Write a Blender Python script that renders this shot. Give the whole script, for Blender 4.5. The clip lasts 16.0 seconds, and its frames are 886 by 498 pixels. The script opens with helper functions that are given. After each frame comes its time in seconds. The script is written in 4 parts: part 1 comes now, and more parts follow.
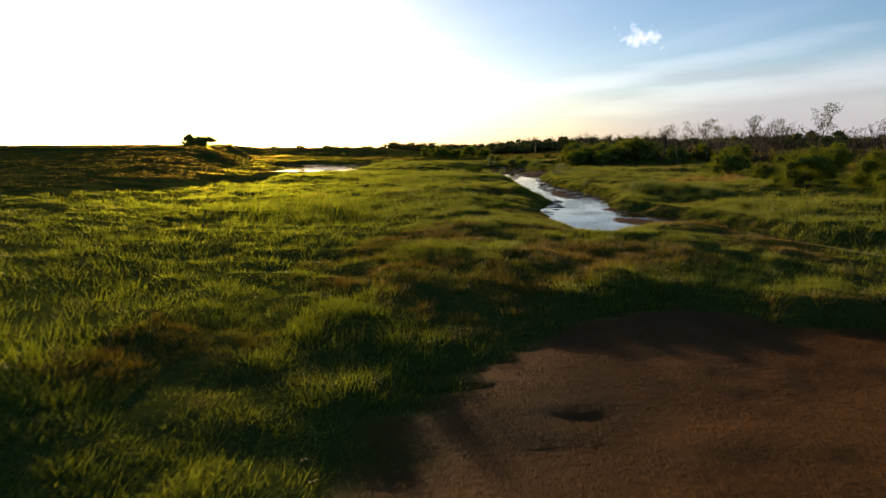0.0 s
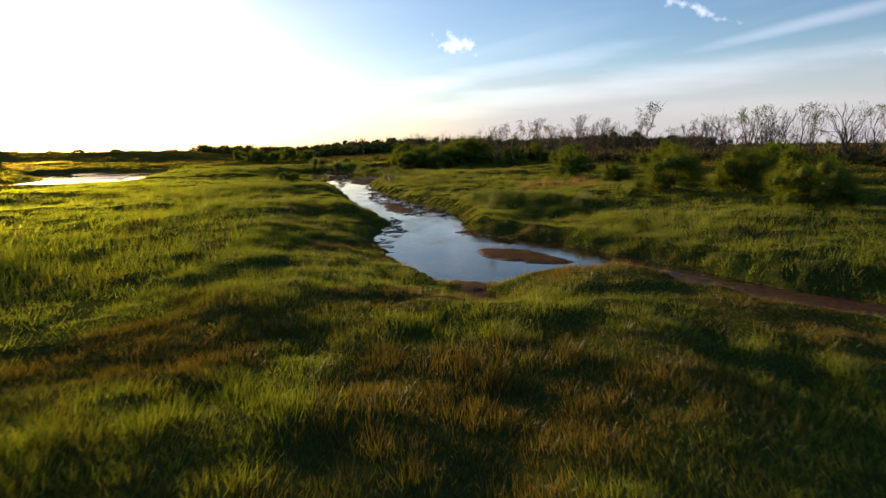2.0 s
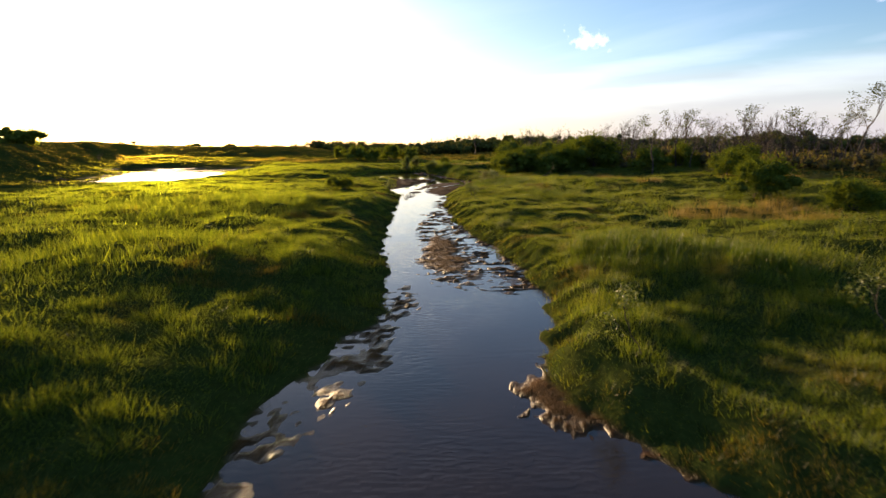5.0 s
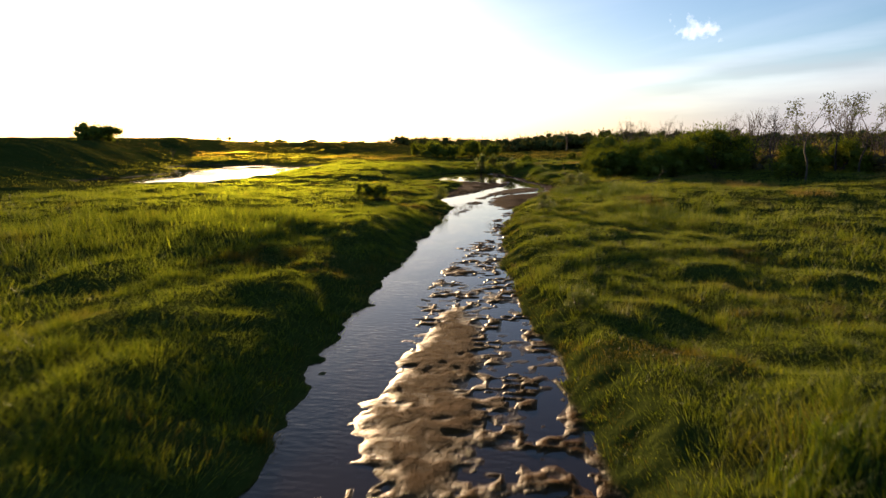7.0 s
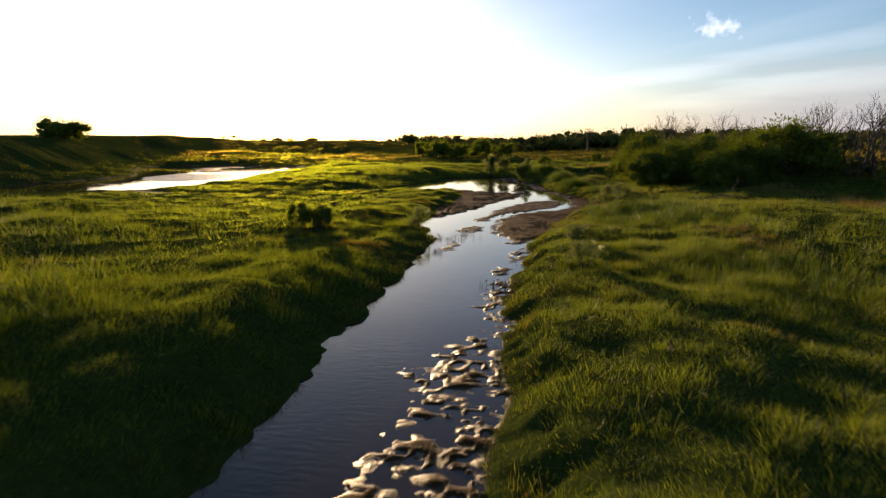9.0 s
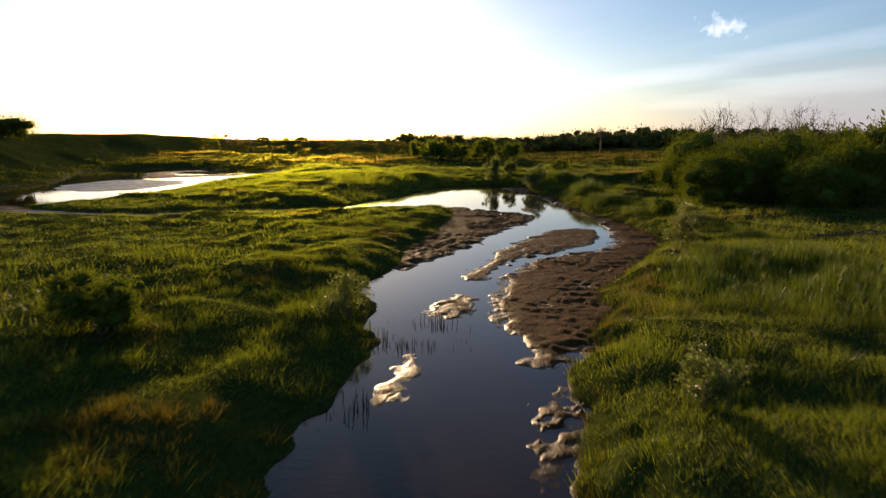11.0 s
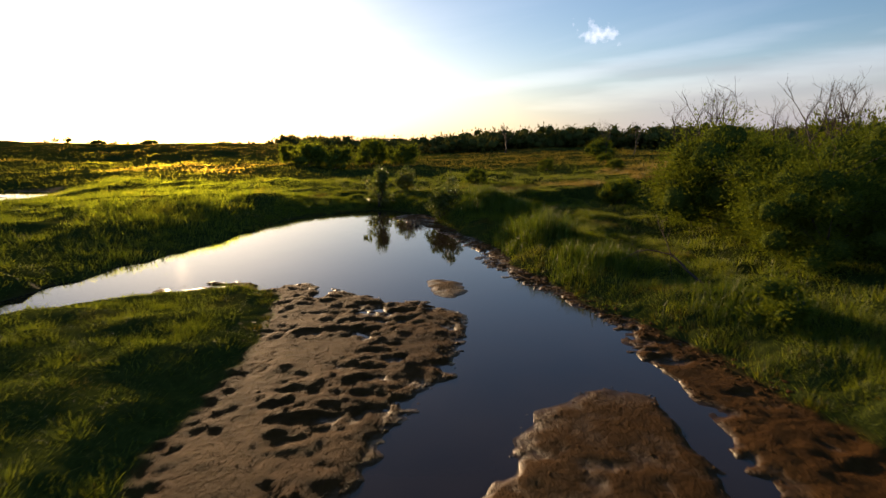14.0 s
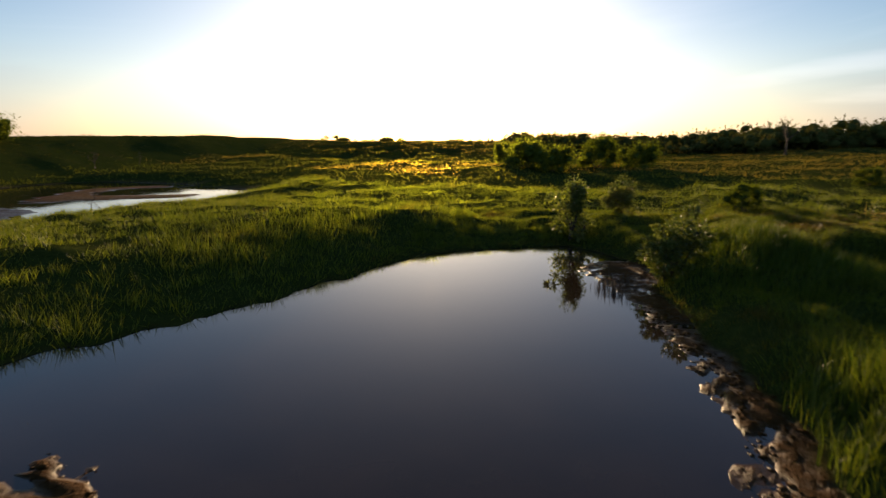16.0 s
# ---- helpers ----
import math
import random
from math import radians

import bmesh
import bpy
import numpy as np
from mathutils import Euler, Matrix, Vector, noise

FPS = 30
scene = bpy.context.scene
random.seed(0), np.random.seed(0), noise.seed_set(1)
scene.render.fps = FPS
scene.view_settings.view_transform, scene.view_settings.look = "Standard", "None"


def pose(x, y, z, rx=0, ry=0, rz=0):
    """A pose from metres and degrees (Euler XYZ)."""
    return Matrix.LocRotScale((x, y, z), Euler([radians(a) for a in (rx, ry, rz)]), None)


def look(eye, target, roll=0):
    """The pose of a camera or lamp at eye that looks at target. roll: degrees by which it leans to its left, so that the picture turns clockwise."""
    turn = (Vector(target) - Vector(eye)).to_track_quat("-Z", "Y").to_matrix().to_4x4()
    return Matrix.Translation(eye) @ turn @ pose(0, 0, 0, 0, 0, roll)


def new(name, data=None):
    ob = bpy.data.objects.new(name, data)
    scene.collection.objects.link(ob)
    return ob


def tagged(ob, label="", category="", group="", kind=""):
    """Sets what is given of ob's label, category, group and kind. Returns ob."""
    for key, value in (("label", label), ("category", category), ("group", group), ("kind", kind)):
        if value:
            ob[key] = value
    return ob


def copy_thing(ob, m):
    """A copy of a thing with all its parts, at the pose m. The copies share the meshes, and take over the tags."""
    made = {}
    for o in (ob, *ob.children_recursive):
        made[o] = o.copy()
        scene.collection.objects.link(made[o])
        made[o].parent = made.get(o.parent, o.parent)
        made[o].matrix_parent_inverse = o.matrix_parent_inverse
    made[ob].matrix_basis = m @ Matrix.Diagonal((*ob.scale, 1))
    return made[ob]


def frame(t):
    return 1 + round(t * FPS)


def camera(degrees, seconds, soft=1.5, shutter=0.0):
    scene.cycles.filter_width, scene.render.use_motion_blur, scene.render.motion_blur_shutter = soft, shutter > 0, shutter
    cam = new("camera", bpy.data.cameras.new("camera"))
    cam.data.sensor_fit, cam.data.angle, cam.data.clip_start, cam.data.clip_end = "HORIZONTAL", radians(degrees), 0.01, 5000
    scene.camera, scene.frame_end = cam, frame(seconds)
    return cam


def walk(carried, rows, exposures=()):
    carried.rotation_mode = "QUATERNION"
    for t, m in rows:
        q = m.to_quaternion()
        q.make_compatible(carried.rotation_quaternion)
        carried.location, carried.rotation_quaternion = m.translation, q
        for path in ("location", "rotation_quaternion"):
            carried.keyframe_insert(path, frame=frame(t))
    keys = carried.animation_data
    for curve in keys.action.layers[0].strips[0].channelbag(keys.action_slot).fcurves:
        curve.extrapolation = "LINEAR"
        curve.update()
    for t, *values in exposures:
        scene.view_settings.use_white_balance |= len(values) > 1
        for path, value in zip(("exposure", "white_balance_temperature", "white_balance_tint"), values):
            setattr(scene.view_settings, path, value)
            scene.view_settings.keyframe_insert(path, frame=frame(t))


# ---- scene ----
cam = camera(77.4, 16.0, 1.4, 0.25)
PATH = [
    (0.0, (0.000, 0.000, 4.004), (-0.255, 9.830, 2.194), -0.2),
    (0.5, (0.266, 2.818, 4.004), (0.041, 12.648, 2.189), -0.2),
    (1.0, (0.584, 5.615, 4.002), (0.779, 15.450, 2.192), -0.3),
    (1.5, (1.030, 8.365, 4.004), (3.290, 17.940, 2.199), -0.8),
    (2.0, (1.664, 11.062, 4.004), (4.339, 20.527, 2.199), -0.7),
    (2.5, (2.492, 13.736, 4.002), (5.227, 23.186, 2.212), -0.5),
    (3.0, (3.466, 16.419, 3.998), (6.241, 25.859, 2.218), -0.5),
    (3.5, (4.528, 19.130, 3.993), (7.158, 28.615, 2.203), -0.4),
    (4.0, (5.632, 21.885, 3.991), (7.702, 31.500, 2.196), -0.3),
    (4.5, (6.719, 24.668, 3.995), (8.024, 34.413, 2.190), -0.1),
    (5.0, (7.729, 27.457, 3.989), (8.294, 37.277, 2.164), 0.1),
    (7.5, (10.183, 42.056, 4.032), (9.003, 51.806, 2.132), 0.0),
    (8.0, (10.300, 45.040, 4.032), (9.055, 54.780, 2.137), -0.1),
    (8.5, (10.286, 48.050, 4.027), (8.991, 57.775, 2.112), -0.0),
    (9.0, (10.194, 51.080, 4.020), (8.879, 60.805, 2.100), 0.2),
    (11.5, (9.535, 66.322, 4.029), (8.145, 76.037, 2.104), 0.3),
    (12.0, (9.391, 69.364, 4.025), (8.026, 79.084, 2.105), 0.4),
    (12.5, (9.276, 72.395, 4.022), (8.296, 82.160, 2.102), 0.1),
    (13.0, (9.235, 75.407, 4.013), (8.675, 85.207, 2.108), 0.1),
    (13.5, (9.283, 78.401, 4.000), (9.298, 88.216, 2.100), -0.1),
    (14.0, (9.430, 81.375, 3.987), (9.830, 91.185, 2.087), -0.3),
    (14.5, (9.650, 84.349, 3.975), (9.465, 94.164, 2.070), -0.0),
    (15.0, (9.899, 87.326, 3.968), (8.759, 97.071, 2.048), 0.3),
    (15.5, (10.138, 90.298, 3.960), (7.763, 99.818, 2.025), 0.1),
    (16.0, (10.377, 93.272, 3.960), (6.677, 102.362, 2.040), -0.1),
]
walk(cam, [(t, look(eye, target, roll)) for t, eye, target, roll in PATH],
     [(t, stops, 7600, 19) for t, stops in ((0.0, 1.04), (2.5, 1.30), (5.0, 1.48), (7.5, 1.12), (9.0, 1.02), (13.0, 0.95), (15.0, 0.90), (16.0, 0.82))])

# ---- world, sun, exposure ----
SUN_AZ, SUN_EL = -23.5, 7.2          # degrees; azimuth from +y towards +x


def node(tree, kind, **inputs):
    n = tree.nodes.new(kind)
    for k, v in inputs.items():
        n.inputs[k.replace("_", " ")].default_value = v
    return n


def math_node(t, op, a, b=None, c=None):
    m = t.nodes.new("ShaderNodeMath")
    m.operation = op
    for i, v in enumerate((a, b, c)):
        if v is None:
            continue
        if isinstance(v, (int, float)):
            m.inputs[i].default_value = v
        else:
            t.links.new(v, m.inputs[i])
    return m.outputs[0]


def build_world():
    w = bpy.data.worlds.new("evening_sky")
    scene.world = w
    w.use_nodes = True
    t = w.node_tree
    t.nodes.clear()
    ln = t.links.new
    out = t.nodes.new("ShaderNodeOutputWorld")
    bg = node(t, "ShaderNodeBackground", Strength=0.112)
    sky = t.nodes.new("ShaderNodeTexSky")
    sky.sky_type, sky.sun_disc = "NISHITA", False
    sky.sun_elevation, sky.sun_rotation = radians(SUN_EL), radians(SUN_AZ)
    sky.air_density, sky.dust_density, sky.ozone_density = 1.0, 0.9, 3.9
    tc = t.nodes.new("ShaderNodeTexCoord")
    # thin high cloud: noise on the sky dome, laid flat at a height
    sep = t.nodes.new("ShaderNodeSeparateXYZ")
    ln(tc.outputs["Generated"], sep.inputs[0])
    skew = math_node(t, "MULTIPLY_ADD", sep.outputs["X"], -0.17, sep.outputs["Z"])
    cmb = t.nodes.new("ShaderNodeCombineXYZ")
    ln(math_node(t, "MULTIPLY", sep.outputs["X"], 1.7), cmb.inputs[0])
    ln(math_node(t, "MULTIPLY", sep.outputs["Y"], 1.0), cmb.inputs[1])
    ln(math_node(t, "MULTIPLY", skew, 11.0), cmb.inputs[2])
    nz = node(t, "ShaderNodeTexNoise", Scale=1.5, Detail=6.0, Roughness=0.5, Distortion=0.35)
    ln(cmb.outputs[0], nz.inputs["Vector"])
    rp = t.nodes.new("ShaderNodeMapRange")
    rp.inputs["From Min"].default_value, rp.inputs["From Max"].default_value = 0.46, 0.86
    ln(nz.outputs["Fac"], rp.inputs["Value"])
    # the veil thins out overhead
    veil = t.nodes.new("ShaderNodeMapRange")
    veil.inputs["From Min"].default_value, veil.inputs["From Max"].default_value = 0.30, 0.06
    veil.inputs["To Min"].default_value = 0.0
    ln(sep.outputs["Z"], veil.inputs["Value"])
    # small torn puffs and streaks: azimuth, elevation, slope, length, thickness in degrees
    n2 = node(t, "ShaderNodeTexNoise", Scale=42.0, Detail=5.0, Roughness=0.55)
    ln(tc.outputs["Generated"], n2.inputs["Vector"])
    torn = math_node(t, "MULTIPLY_ADD", n2.outputs["Fac"], -4.2, 2.55)
    puffs = None
    for az, el, slope, long, thick, full in ((17.3, 9.9, -12, 3.4, 1.5, 1.0), (38.2, 12.3, -24, 5.4, 0.8, 0.85), (41.9, 10.6, -14, 2.4, 0.5, 0.6), (52.7, 7.1, 0, 2.6, 0.9, 0.5)):
        pd = Vector((math.sin(radians(az)) * math.cos(radians(el)), math.cos(radians(az)) * math.cos(radians(el)), math.sin(radians(el))))
        side = Vector((math.cos(radians(az)), -math.sin(radians(az)), 0))
        over = side.cross(pd)
        along, across = side * math.cos(radians(slope)) + over * math.sin(radians(slope)), over * math.cos(radians(slope)) - side * math.sin(radians(slope))
        sq = []
        for axis, reach in ((along, long), (across, thick), (pd, 30.0)):
            dp = t.nodes.new("ShaderNodeVectorMath"); dp.operation = "DOT_PRODUCT"
            dp.inputs[1].default_value = axis
            ln(tc.outputs["Generated"], dp.inputs[0])
            off = math_node(t, "MULTIPLY", math_node(t, "SUBTRACT", dp.outputs["Value"], axis.dot(pd)), 1.6 / radians(reach))
            sq.append(math_node(t, "MULTIPLY", off, off))
        r = math_node(t, "SQRT", math_node(t, "ADD", math_node(t, "ADD", sq[0], sq[1]), sq[2]))
        pr = t.nodes.new("ShaderNodeMapRange")
        pr.inputs["From Min"].default_value, pr.inputs["From Max"].default_value = 1.35, 0.5
        pr.inputs["To Max"].default_value = full
        ln(math_node(t, "ADD", r, torn), pr.inputs["Value"])
        puffs = pr.outputs[0] if puffs is None else math_node(t, "MAXIMUM", puffs, pr.outputs[0])
    # long bands of cirrus, frayed along their length
    fr = t.nodes.new("ShaderNodeVectorMath"); fr.operation = "MULTIPLY"
    fr.inputs[1].default_value = (5.0, 5.0, 34.0)
    ln(tc.outputs["Generated"], fr.inputs[0])
    n3 = node(t, "ShaderNodeTexNoise", Scale=1.0, Detail=5.0, Roughness=0.5)
    ln(fr.outputs[0], n3.inputs["Vector"])
    frayed = math_node(t, "MULTIPLY_ADD", n3.outputs["Fac"], -1.5, 0.75)
    for az, el, slope, long, thick, full in ((16.0, 6.4, 8.5, 27.0, 1.7, 0.42), (30.0, 5.0, 6.0, 46.0, 2.9, 0.55), (49.0, 9.9, 9.0, 16.0, 0.9, 0.34), (44.0, 3.4, 0.0, 40.0, 1.7, 0.40)):
        pd = Vector((math.sin(radians(az)) * math.cos(radians(el)), math.cos(radians(az)) * math.cos(radians(el)), math.sin(radians(el))))
        side = Vector((math.cos(radians(az)), -math.sin(radians(az)), 0))
        over = side.cross(pd)
        along, across = side * math.cos(radians(slope)) + over * math.sin(radians(slope)), over * math.cos(radians(slope)) - side * math.sin(radians(slope))
        sq = []
        for axis, reach in ((along, long), (across, thick)):
            dp = t.nodes.new("ShaderNodeVectorMath"); dp.operation = "DOT_PRODUCT"
            dp.inputs[1].default_value = axis
            ln(tc.outputs["Generated"], dp.inputs[0])
            off = math_node(t, "MULTIPLY", math_node(t, "SUBTRACT", dp.outputs["Value"], axis.dot(pd)), 1.6 / radians(reach))
            sq.append(math_node(t, "MULTIPLY", off, off))
        ahead = t.nodes.new("ShaderNodeVectorMath"); ahead.operation = "DOT_PRODUCT"
        ahead.inputs[1].default_value = pd
        ln(tc.outputs["Generated"], ahead.inputs[0])
        r = math_node(t, "SQRT", math_node(t, "ADD", sq[0], sq[1]))
        pr = t.nodes.new("ShaderNodeMapRange")
        pr.interpolation_type = "SMOOTHSTEP"
        pr.inputs["From Min"].default_value, pr.inputs["From Max"].default_value = 1.5, 0.0
        pr.inputs["To Max"].default_value = full
        ln(math_node(t, "ADD", r, frayed), pr.inputs["Value"])
        puffs = math_node(t, "MAXIMUM", puffs, math_node(t, "MULTIPLY", pr.outputs[0], math_node(t, "GREATER_THAN", ahead.outputs["Value"], 0.0)))
    mx = node(t, "ShaderNodeMath"); mx.operation = "MAXIMUM"
    haze = t.nodes.new("ShaderNodeMapRange")      # pale haze low over the land
    haze.interpolation_type = "SMOOTHSTEP"
    haze.inputs["From Min"].default_value, haze.inputs["From Max"].default_value = 0.20, -0.02
    haze.inputs["To Max"].default_value = 0.34
    ln(sep.outputs["Z"], haze.inputs["Value"])
    sc = node(t, "ShaderNodeMath"); sc.operation = "MULTIPLY"; ln(math_node(t, "MULTIPLY", veil.outputs[0], 0.4), sc.inputs[1])
    ln(rp.outputs[0], sc.inputs[0])
    ln(sc.outputs[0], mx.inputs[0]); ln(puffs, mx.inputs[1])
    off_sun = t.nodes.new("ShaderNodeVectorMath"); off_sun.operation = "DOT_PRODUCT"
    off_sun.inputs[1].default_value = (math.sin(radians(SUN_AZ)), math.cos(radians(SUN_AZ)), 0.0)
    ln(tc.outputs["Generated"], off_sun.inputs[0])
    away = t.nodes.new("ShaderNodeMapRange")
    away.interpolation_type = "SMOOTHSTEP"
    away.inputs["From Min"].default_value, away.inputs["From Max"].default_value = 0.95, 0.62
    ln(off_sun.outputs["Value"], away.inputs["Value"])
    low = t.nodes.new("ShaderNodeMapRange")
    low.interpolation_type = "SMOOTHSTEP"
    low.inputs["From Min"].default_value, low.inputs["From Max"].default_value = 0.15, 0.02
    low.inputs["To Max"].default_value = 0.80
    ln(math_node(t, "ADD", sep.outputs["Z"], math_node(t, "MULTIPLY_ADD", n3.outputs["Fac"], 0.10, -0.05)), low.inputs["Value"])
    grey = math_node(t, "MULTIPLY", away.outputs[0], low.outputs[0])
    mix = t.nodes.new("ShaderNodeMix"); mix.data_type = "RGBA"
    lift = t.nodes.new("ShaderNodeMix"); lift.data_type = "RGBA"; lift.blend_type = "ADD"
    lift.inputs["Factor"].default_value = 1.0
    lift.inputs["B"].default_value = (2.5, 2.3, 2.6, 1)
    ln(sky.outputs[0], lift.inputs["A"])
    ln(sky.outputs[0], mix.inputs["A"]); ln(lift.outputs["Result"], mix.inputs["B"])
    ln(math_node(t, "MAXIMUM", mx.outputs[0], haze.outputs[0]), mix.inputs["Factor"])
    bank = t.nodes.new("ShaderNodeMix"); bank.data_type = "RGBA"
    bank.inputs["B"].default_value = (2.25, 2.45, 3.0, 1)
    ln(grey, bank.inputs["Factor"]); ln(mix.outputs["Result"], bank.inputs["A"])
    ln(bank.outputs["Result"], bg.inputs["Color"]); ln(bg.outputs[0], out.inputs["Surface"])


build_world()
sun_way = Vector((math.sin(radians(SUN_AZ)) * math.cos(radians(SUN_EL)), math.cos(radians(SUN_AZ)) * math.cos(radians(SUN_EL)), math.sin(radians(SUN_EL))))
sun = new("sun", bpy.data.lights.new("sun", "SUN"))
sun.data.energy, sun.data.angle, sun.data.color = 4.4, radians(0.6), (1.0, 0.76, 0.46)
sun.matrix_world = look(sun_way * 100, (0, 0, 0))


# ---- materials ----
def material(name):
    m = bpy.data.materials.new(name)
    m.use_nodes = True
    t = m.node_tree
    t.nodes.clear()
    out = t.nodes.new("ShaderNodeOutputMaterial")
    return m, t, out


def ramp(t, fac, stops):
    r = t.nodes.new("ShaderNodeValToRGB")
    els = r.color_ramp.elements
    while len(els) < len(stops):
        els.new(0.5)
    for e, (p, c) in zip(els, stops):
        e.position, e.color = p, (*c, 1)
    t.links.new(fac, r.inputs[0])
    return r.outputs["Color"]


def noise_at(t, scale, detail=4.0, rough=0.55, vec=None):
    n = node(t, "ShaderNodeTexNoise", Scale=scale, Detail=detail, Roughness=rough)
    if vec is None:
        g = t.nodes.new("ShaderNodeNewGeometry")
        vec = g.outputs["Position"]
    t.links.new(vec, n.inputs["Vector"])
    return n.outputs["Fac"]


def mixed(t, fac, a, b, mode="MIX"):
    m = t.nodes.new("ShaderNodeMix")
    m.data_type, m.blend_type = "RGBA", mode
    for sock, v in (("Factor", fac), ("A", a), ("B", b)):
        if isinstance(v, (int, float)):
            m.inputs[sock].default_value = v
        elif isinstance(v, tuple):
            m.inputs[sock].default_value = (*v, 1)
        else:
            t.links.new(v, m.inputs[sock])
    return m.outputs["Result"]


def leafy(name, dark, mid, light, dry, dry_at=0.62, through_light=0.45, rough=0.55, patch=0.35, shine=0.25):
    """Thin leaf or blade: colour by island and by patches over the land, and light that comes through."""
    m, t, out = material(name)
    g = t.nodes.new("ShaderNodeNewGeometry")
    base = ramp(t, g.outputs["Random Per Island"], [(0.0, dark), (0.45, mid), (1.0, light)])
    patches = noise_at(t, patch, 5.0, 0.6)
    fac = t.nodes.new("ShaderNodeMapRange")
    fac.inputs["From Min"].default_value, fac.inputs["From Max"].default_value = dry_at - 0.08, dry_at + 0.1
    t.links.new(patches, fac.inputs["Value"])
    col = mixed(t, fac.outputs[0], base, dry)
    b = node(t, "ShaderNodeBsdfPrincipled", Roughness=rough)
    b.inputs["Specular IOR Level"].default_value = shine
    lit = mixed(t, 1.0, col, (1.97, 1.82, 0.80), "MULTIPLY")
    tr = t.nodes.new("ShaderNodeBsdfTranslucent")
    fw = node(t, "ShaderNodeBsdfRefraction", Roughness=0.8, IOR=1.12)
    t.links.new(col, b.inputs["Base Color"])
    t.links.new(lit, tr.inputs["Color"])
    t.links.new(mixed(t, 1.0, lit, (1.6, 1.6, 1.6), "MULTIPLY"), fw.inputs["Color"])
    both = node(t, "ShaderNodeMixShader", Fac=0.45)
    t.links.new(tr.outputs[0], both.inputs[1]); t.links.new(fw.outputs[0], both.inputs[2])
    ms = node(t, "ShaderNodeMixShader", Fac=through_light)
    t.links.new(b.outputs[0], ms.inputs[1]); t.links.new(both.outputs[0], ms.inputs[2])
    t.links.new(ms.outputs[0], out.inputs["Surface"])
    return m


def bark(name, dark, light):
    m, t, out = material(name)
    b = node(t, "ShaderNodeBsdfPrincipled", Roughness=0.9)
    n = noise_at(t, 9.0, 6.0, 0.65)
    t.links.new(ramp(t, n, [(0.3, dark), (0.7, light)]), b.inputs["Base Color"])
    bp = node(t, "ShaderNodeBump", Strength=0.5, Distance=0.02)
    t.links.new(noise_at(t, 30.0, 3.0), bp.inputs["Height"])
    t.links.new(bp.outputs[0], b.inputs["Normal"])
    t.links.new(b.outputs[0], out.inputs["Surface"])
    return m


def mud_nodes(t):
    """Tidal mud: colour, roughness, gloss and bump height. It is slick near the waterline and dull where it has drained."""
    big, fine = noise_at(t, 0.7, 5.0, 0.6), noise_at(t, 9.0, 6.0, 0.65)
    vor = node(t, "ShaderNodeTexVoronoi", Scale=7.0, Randomness=1.0)
    g = t.nodes.new("ShaderNodeNewGeometry")
    warp = t.nodes.new("ShaderNodeVectorMath"); warp.operation = "MULTIPLY_ADD"
    wn = node(t, "ShaderNodeTexNoise", Scale=5.0, Detail=3.0)
    t.links.new(g.outputs["Position"], wn.inputs["Vector"])
    t.links.new(wn.outputs["Color"], warp.inputs[0])
    warp.inputs[1].default_value = (0.22, 0.22, 0.22)
    t.links.new(g.outputs["Position"], warp.inputs[2])
    t.links.new(warp.outputs[0], vor.inputs["Vector"])
    col = mixed(t, 0.45, ramp(t, big, [(0.3, (0.052, 0.023, 0.006)), (0.55, (0.082, 0.037, 0.010)), (0.75, (0.120, 0.060, 0.017))]),
                ramp(t, fine, [(0.3, (0.022, 0.010, 0.003)), (0.7, (0.080, 0.037, 0.010))]))
    sp = t.nodes.new("ShaderNodeSeparateXYZ")
    t.links.new(g.outputs["Position"], sp.inputs[0])
    h = math_node(t, "ADD", sp.outputs["Z"], math_node(t, "MULTIPLY_ADD", noise_at(t, 2.2, 4.0), 0.04, -0.02))
    dry = t.nodes.new("ShaderNodeMapRange")
    dry.inputs["From Min"].default_value, dry.inputs["From Max"].default_value = 0.002, 0.030
    t.links.new(h, dry.inputs["Value"])
    rough = math_node(t, "MULTIPLY_ADD", dry.outputs[0], 0.44, 0.28)
    gloss = math_node(t, "MULTIPLY_ADD", dry.outputs[0], -0.08, 0.10)
    bump = math_node(t, "ADD", math_node(t, "MULTIPLY", fine, 0.7), math_node(t, "ADD", math_node(t, "MULTIPLY", vor.outputs["Distance"], 0.45), math_node(t, "MULTIPLY", noise_at(t, 24.0, 4.0, 0.65), 0.9)))
    bump = math_node(t, "MULTIPLY", bump, math_node(t, "MULTIPLY_ADD", dry.outputs[0], 0.85, 0.15))
    col = mixed(t, math_node(t, "MULTIPLY_ADD", dry.outputs[0], -0.45, 0.45), col, (0.022, 0.012, 0.006))
    return col, rough, gloss, bump


